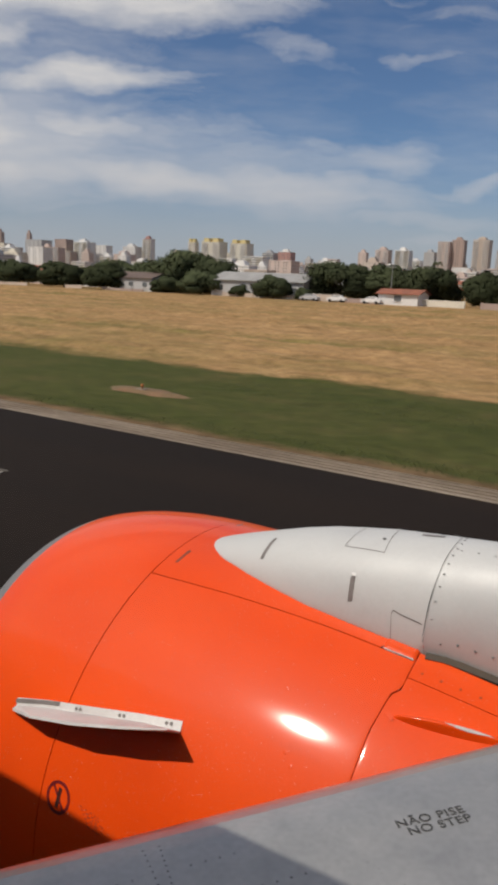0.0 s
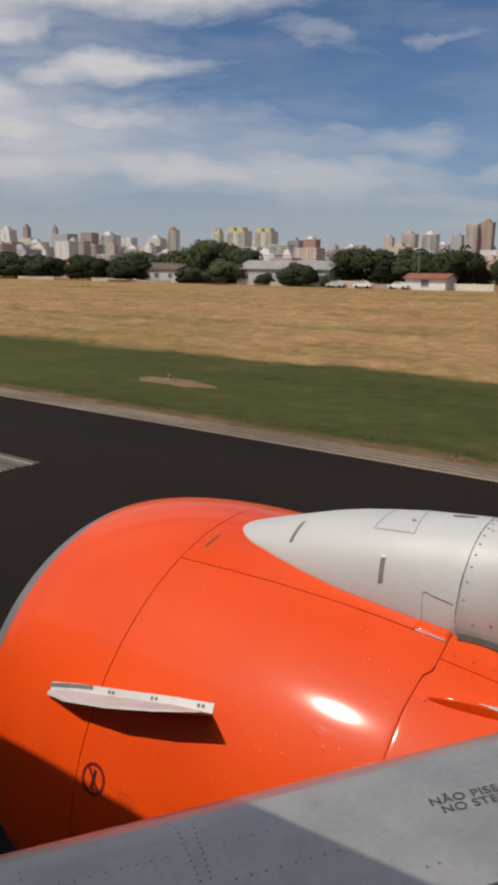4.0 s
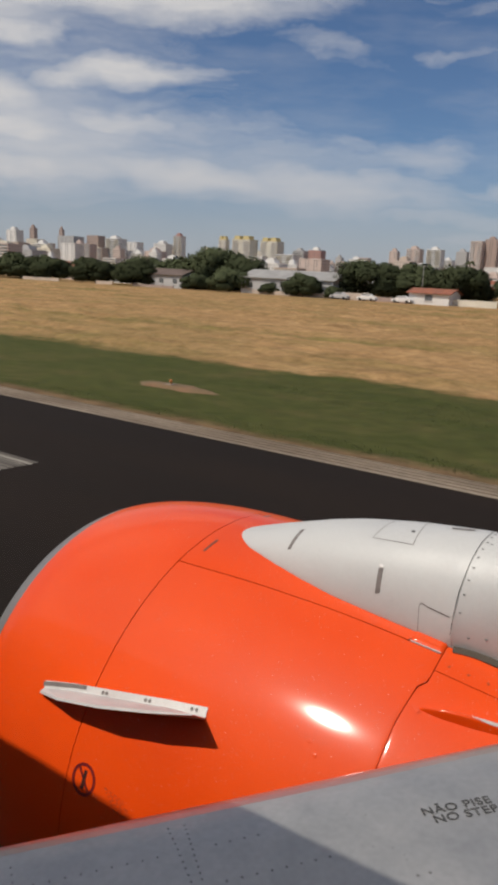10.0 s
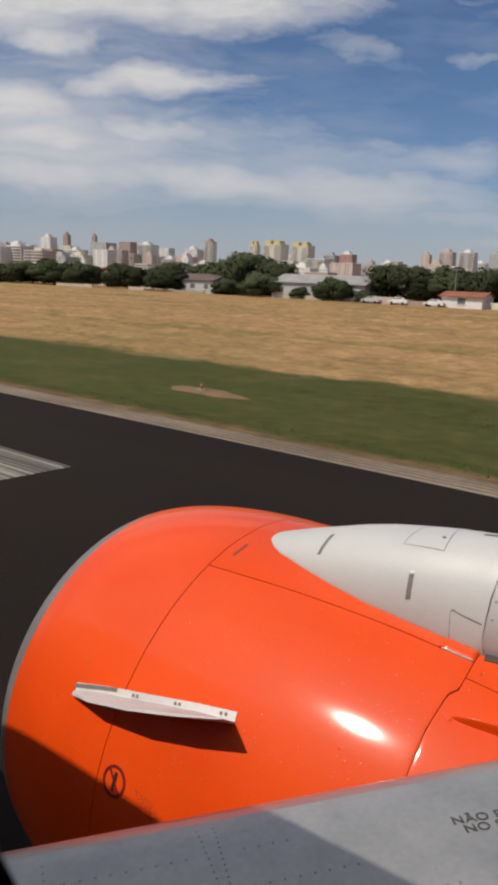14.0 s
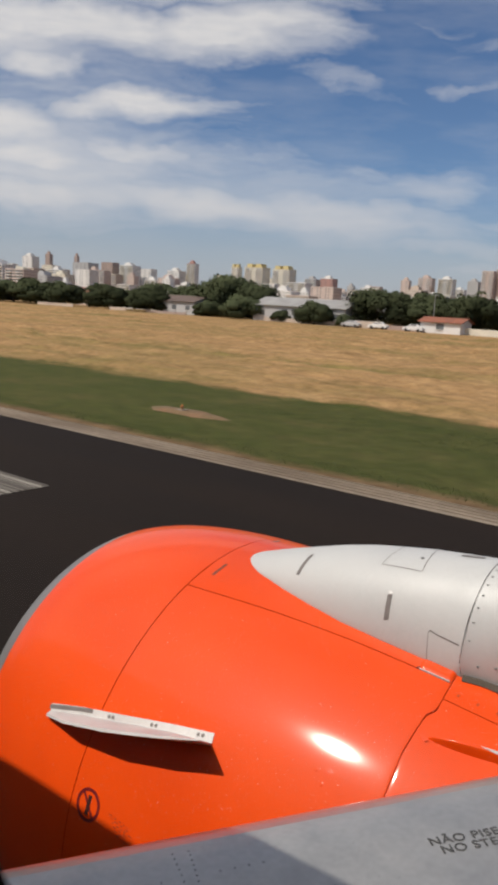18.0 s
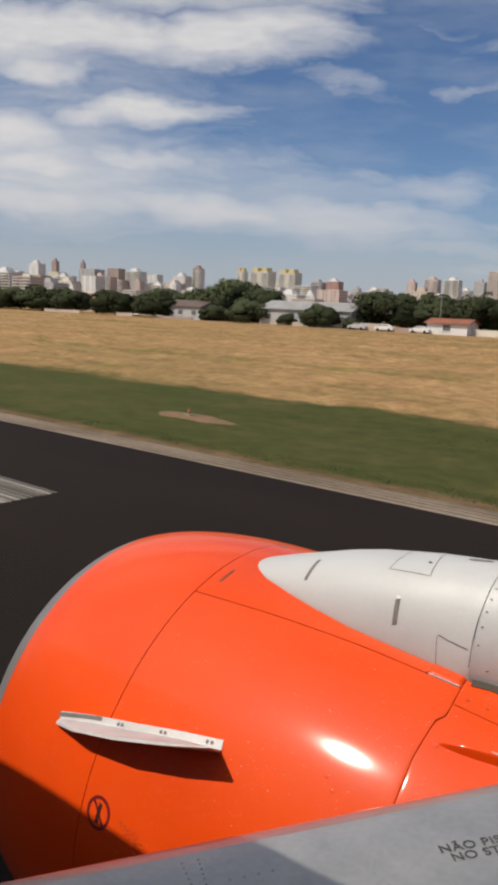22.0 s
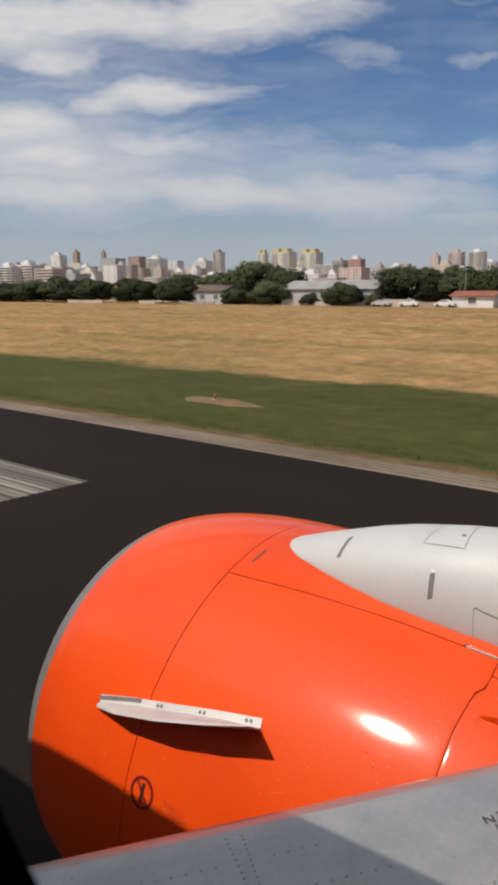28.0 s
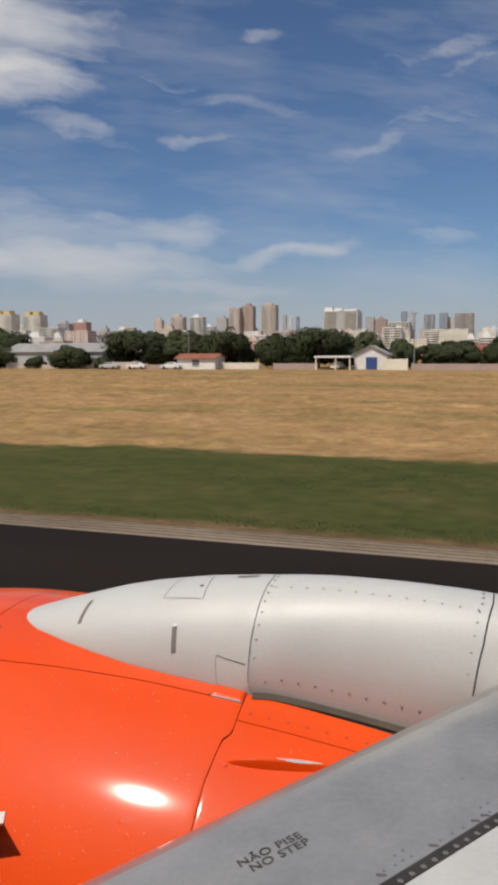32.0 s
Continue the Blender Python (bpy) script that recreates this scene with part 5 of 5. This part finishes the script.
def pole(x, y, h, lamp=False):
    t = thing("light_pole", "slim grey steel pole behind the field", "pole", at=(along(x), y, 0))
    v, f = [], []
    tube(v, f, Vector((0, 0, -0.3)), Vector((0, 0, h)), 0.13, 0.07, 8)
    mesh("shaft", v, f, STEEL, t)
    boxes("arm", [(-0.9, 0.9, -0.05, 0.05, h - 0.4, h - 0.28)], STEEL, t)


# --- row along the fence ---
house(-90, 152, 25, 12, 3.7, PAINT["grey"], SHEET, 1.9, 2, "long grey shed with a pale sheet-metal roof", 5, "warehouse")
house(-129, 151, 15, 9, 3.3, PAINT["grey"], DARKTILE, 1.5, -3, "low grey house with a dark tiled roof", 3)
house(-53.5, 146.5, 8.6, 6, 2.2, PAINT["white"], TILE, 0.9, 0, "small white hut with a red tiled roof", 1, "hut")
house(-28.5, 149, 5.4, 6.5, 2.8, PAINT["white"], SHEET, 1.8, 90, "white gabled gatehouse with a blue door", 0, "gatehouse")
boxes("door", [(-29.4, -27.2, 146.18, 146.29, 0, 2.4)], BLUE, thing("gate", "blue painted metal gate in the white gatehouse", "gate", at=(along(0), 0, 0)))
house(-146, 160, 6, 6, 5.4, PAINT["cream"], SHEET, 0.5, 0, "cream two-storey house behind the wall", 2)
house(-12, 172, 14, 8, 3.2, PAINT["white"], TILE, 1.5, 8)
house(-62, 185, 12, 9, 3.4, PAINT["pink"], TILE, 1.6, -10)
house(-108, 190, 12, 9, 3.6, PAINT["cream"], TILE, 1.5, 15)
house(-170, 172, 14, 9, 3.4, PAINT["white"], TILE, 1.5, 5)
house(-195, 178, 12, 9, 3.4, PAINT["pink"], TILE, 1.5, 5)
wall_run(-72.4, -67.4, 142.5, 1.5, "tan", "low tan boundary wall")
wall_run(-182, -166, 143, 0.8, "tan", "low tan boundary wall, patched")
wall_run(-150, -144, 143, 0.8, "tan", "low tan boundary wall, patched")
wall_run(-136, -122, 143, 0.6, "brown", "low brownish boundary wall")
wall_run(-98, -77, 144.5, 0.9, "tan", "low tan boundary wall, patched")
wall_run(-66, -59, 145, 0.9, "brown", "dull brownish boundary wall")
wall_run(-52, -40.5, 146, 1.3, "cream", "cream boundary wall beside the trees")
wall_run(-48, -39, 145, 1.2, "brown", "dull brownish boundary wall")
wall_run(-25.5, -21, 143, 2.1, "cream", "short cream wall beside the gate")
wall_run(-20, 4, 143, 1.2, "brown", "long brownish boundary wall")
wall_run(4.3, 20, 142, 3.0, "white", "tall whitewashed boundary wall")
canopy = thing("carport", "flat-roofed carport with a white fascia", "carport", at=(along(0), 0, 0))
boxes("roof", [(-39.2, -31.8, 143, 149, 2.35, 2.7)], PAINT["white"], canopy)
for x in (-39, -35, -32.2):
    boxes("post", [(x, x + 0.25, 143.2, 143.45, -0.2, 2.35)], PAINT["cream"], canopy)
for x, y, a in ((-66.5, 142.0, 4), (-72.8, 141.6, 2), (-58.6, 142.2, 3), (-35, 146, 85)):
    car(x, y, a, PAINT["grey"] if x < -70 else None)
pole(-20.4, 150, 11.3)
pole(-30, 230, 12)
pole(-57, 148, 8)

# crowns along the fence: kind, place, width, height, turn
FENCE_TREES = (
    (2, -240, 152, 26, 7.4, 200), (0, -218, 151, 19, 5.2, 30), (2, -204, 150, 21, 7.8, 60), (0, -190, 148, 18, 8.3, 160),
    (1, -177, 149, 14, 7.5, 90), (1, -156, 148, 15, 7.2, 40), (1, -138.6, 147, 14.5, 7.3, 250), (2, -147, 161, 19, 8.4, 20),
    (2, -134, 162, 21, 9.4, 140), (2, -120, 158, 20, 12.4, 80), (2, -112, 160, 17, 10.2, 300), (3, -106, 146, 13, 6.2, 70),
    (3, -117.6, 147, 9, 4.3, 10))
GATE_TREES = (
    (1, -84, 144.5, 10, 5.4, 30), (1, -94, 146, 6.2, 2.9, 200), (3, -76.6, 145.5, 5, 2.9, 100),
    (2, -71, 153, 19, 9.7, 10), (0, -61, 155, 14, 8.8, 200), (2, -51.3, 154, 15, 9.2, 70), (0, -51.1, 160, 12, 8.0, 20), (1, -50.5, 157, 10, 7.6, 120), (2, -41.5, 157, 18, 9.8, 45),
    (0, -33, 161, 12, 8.2, 300), (0, -23.5, 156, 7.5, 6.4, 60), (0, -13, 161, 15, 6.0, 0), (0, -5, 156, 7, 5.4, 10),
    (2, 8, 158, 14, 7, 60), (0, 24, 156, 14, 8, 160))
for row in FENCE_TREES + GATE_TREES:
    tree(*row)
palm(-88, 260, 12)

# --- streets behind: roofs and crowns that thin out with distance ---
rng = random.Random(5)
for k in range(90):
    y = 190 + 520 * rng.random() ** 1.3
    x = -y * (1.85 - 1.95 * rng.random())
    if rng.random() < 0.5:
        s = 8 + 9 * rng.random()
        tree(rng.randrange(4), x, y, s, 6 + 4.5 * rng.random(), rng.random() * 360)
    else:
        wl = rng.choice(("white", "white", "cream", "pink", "tan", "yellow"))
        house(x, y, 9 + 9 * rng.random(), 9, 3.2 + 3.6 * rng.random(), PAINT[wl], rng.choice((TILE, TILE, SHEET, DARKTILE)), 1.6, rng.uniform(-25, 25), "", 2)

# --- skyline ---
tower(-1202, 897, 30, 68, "white", "house", "gap")
tower(-1182, 924, 14, 74, "brown", "house")
tower(-1165, 915, 33, 53, "cream", "none")
tower(-1149, 964, 10, 74, "brown", "house")
tower(-1130, 970, 48, 62, "grey", "none", "gap")
tower(-1107, 1012, 34, 66, "brown", "none")
tower(-1070, 1030, 40, 62, "white", "house", "band")
tower(-1095, 1000, 48, 44, "cream", "none")
tower(-1055, 1066, 32, 58, "white", "none", "gap")
tower(-1016, 1104, 36, 58, "white", "house")
tower(-992, 1125, 24, 74, "white", "house", "band", None, "red")
tower(-925, 1181, 21, 72, "cream", "twin", "balcony", None, "yellow")
tower(-892, 1206, 50, 74, "cream", "twin", "balcony", None, "yellow")
tower(-848, 1237, 46, 73, "cream", "twin", "balcony", None, "yellow")
tower(-820, 1256, 16, 48, "brown", "none")
tower(-801, 1268, 30, 57, "grey", "house", "band")
tower(-773, 1285, 34, 60, "red", "house", "gap", None, "white")
tower(-780, 1250, 30, 29, "white", "none", "band")
tower(-715, 1318, 58, 40, "tan", "none", "band")
tower(-680, 1300, 40, 32, "pink", "none", "grid")
tower(-640, 1355, 20, 64, "pink", "house", "gap")
tower(-605, 1372, 32, 70, "pink", "house", "balcony")
tower(-570, 1388, 34, 70, "white", "house", "band")
tower(-523, 1406, 24, 68, "grey", "house")
tower(-497, 1410, 26, 88, "pink", "none", "balcony")
tower(-474, 1425, 28, 92, "brown", "house", "gap")
tower(-433, 1436, 35, 93, "tan", "house", "balcony")
tower(-404, 1445, 9, 74, "grey", "none")
tower(-393, 1450, 7, 70, "white", "none")
tower(-379, 1451, 8, 70, "blue", "none")
tower(-291, 1472, 76, 80, "white", "step", "band")
tower(-238, 1481, 19, 68, "grey", "none")
tower(-216, 1484, 25, 63, "brown", "house")
tower(-181, 1489, 44, 57, "white", "none", "band")
tower(-177, 1530, 13, 80, "blue", "none")
tower(-160, 1510, 10, 74, "grey", "mast")
tower(-124, 1495, 21, 71, "blue", "none", "band")
tower(-97, 1497, 17, 74, "blue", "none", "grid")
tower(-84, 1510, 12, 66, "cream", "none")
tower(-58, 1499, 36, 72, "brown", "mast", "band")
tower(-92, 1400, 56, 30, "cream", "none", "band")
tower(-4, 1500, 12, 43, "white", "house")
tower(-1225, 870, 24, 52, "white", "none", "gap")
tower(-1247, 834, 28, 50, "pink", "house", "gap")
tower(-1263, 809, 28, 47, "white", "none", "gap")
rng = random.Random(9)
for k in range(250):
    a = radians(-62 + 64 * rng.random() ** 1.25)
    r = 900 + 1000 * rng.random()
    tower(r * math.sin(a), r * math.cos(a), 14 + 26 * rng.random(), (25 + 26 * rng.random() ** 1.5) * r / 1500, rng.choice(("white", "cream", "pink", "grey", "tan", "white", "white", "cream")), rng.choice(("none", "house")), rng.choice(("grid", "gap", "band")), words_for="low block")

# the large blocks and long shed passed earlier, now far astern
tower(640, 520, 46, 52, "white", "none", "balcony", 24, turn=-30, words_for="apartment slab")
tower(700, 540, 40, 50, "grey", "none", "grid", 24, turn=-30, words_for="apartment slab")
house(420, 260, 120, 24, 7, PAINT["white"], SHEET, 2.5, 0, "long white factory shed with a grey roof", 14, "factory")
house(240, 170, 26, 14, 6, PAINT["white"], SHEET, 2.2, 90, "white gabled hall near the runway", 3, "hall")


def ridge():
    verts, faces = [], []
    n = 120
    for k in range(n + 1):
        a = radians(-80 + 160 * k / n)
        r = 4200
        h = 55 + 45 * noise.noise((k * 0.11, 2.0, 0)) + 12 * noise.noise((k * 0.5, 5.0, 0))
        x, y = r * math.sin(a), r * math.cos(a)
        verts += [(x, y, -5), (x, y, max(h * 0.75, 8)), (x * 1.08, y * 1.08, -5)]
    for k in range(n):
        faces += [(3 * k, 3 * k + 3, 3 * k + 4, 3 * k + 1), (3 * k + 1, 3 * k + 4, 3 * k + 5, 3 * k + 2)]
    tagged(mesh("backdrop", verts, faces, pbr("far_hills", (0.10, 0.13, 0.15), 0.95, 0, 0.004, 0.15)), "low hazy hills on the far horizon", "hills", kind="structure")


ridge()
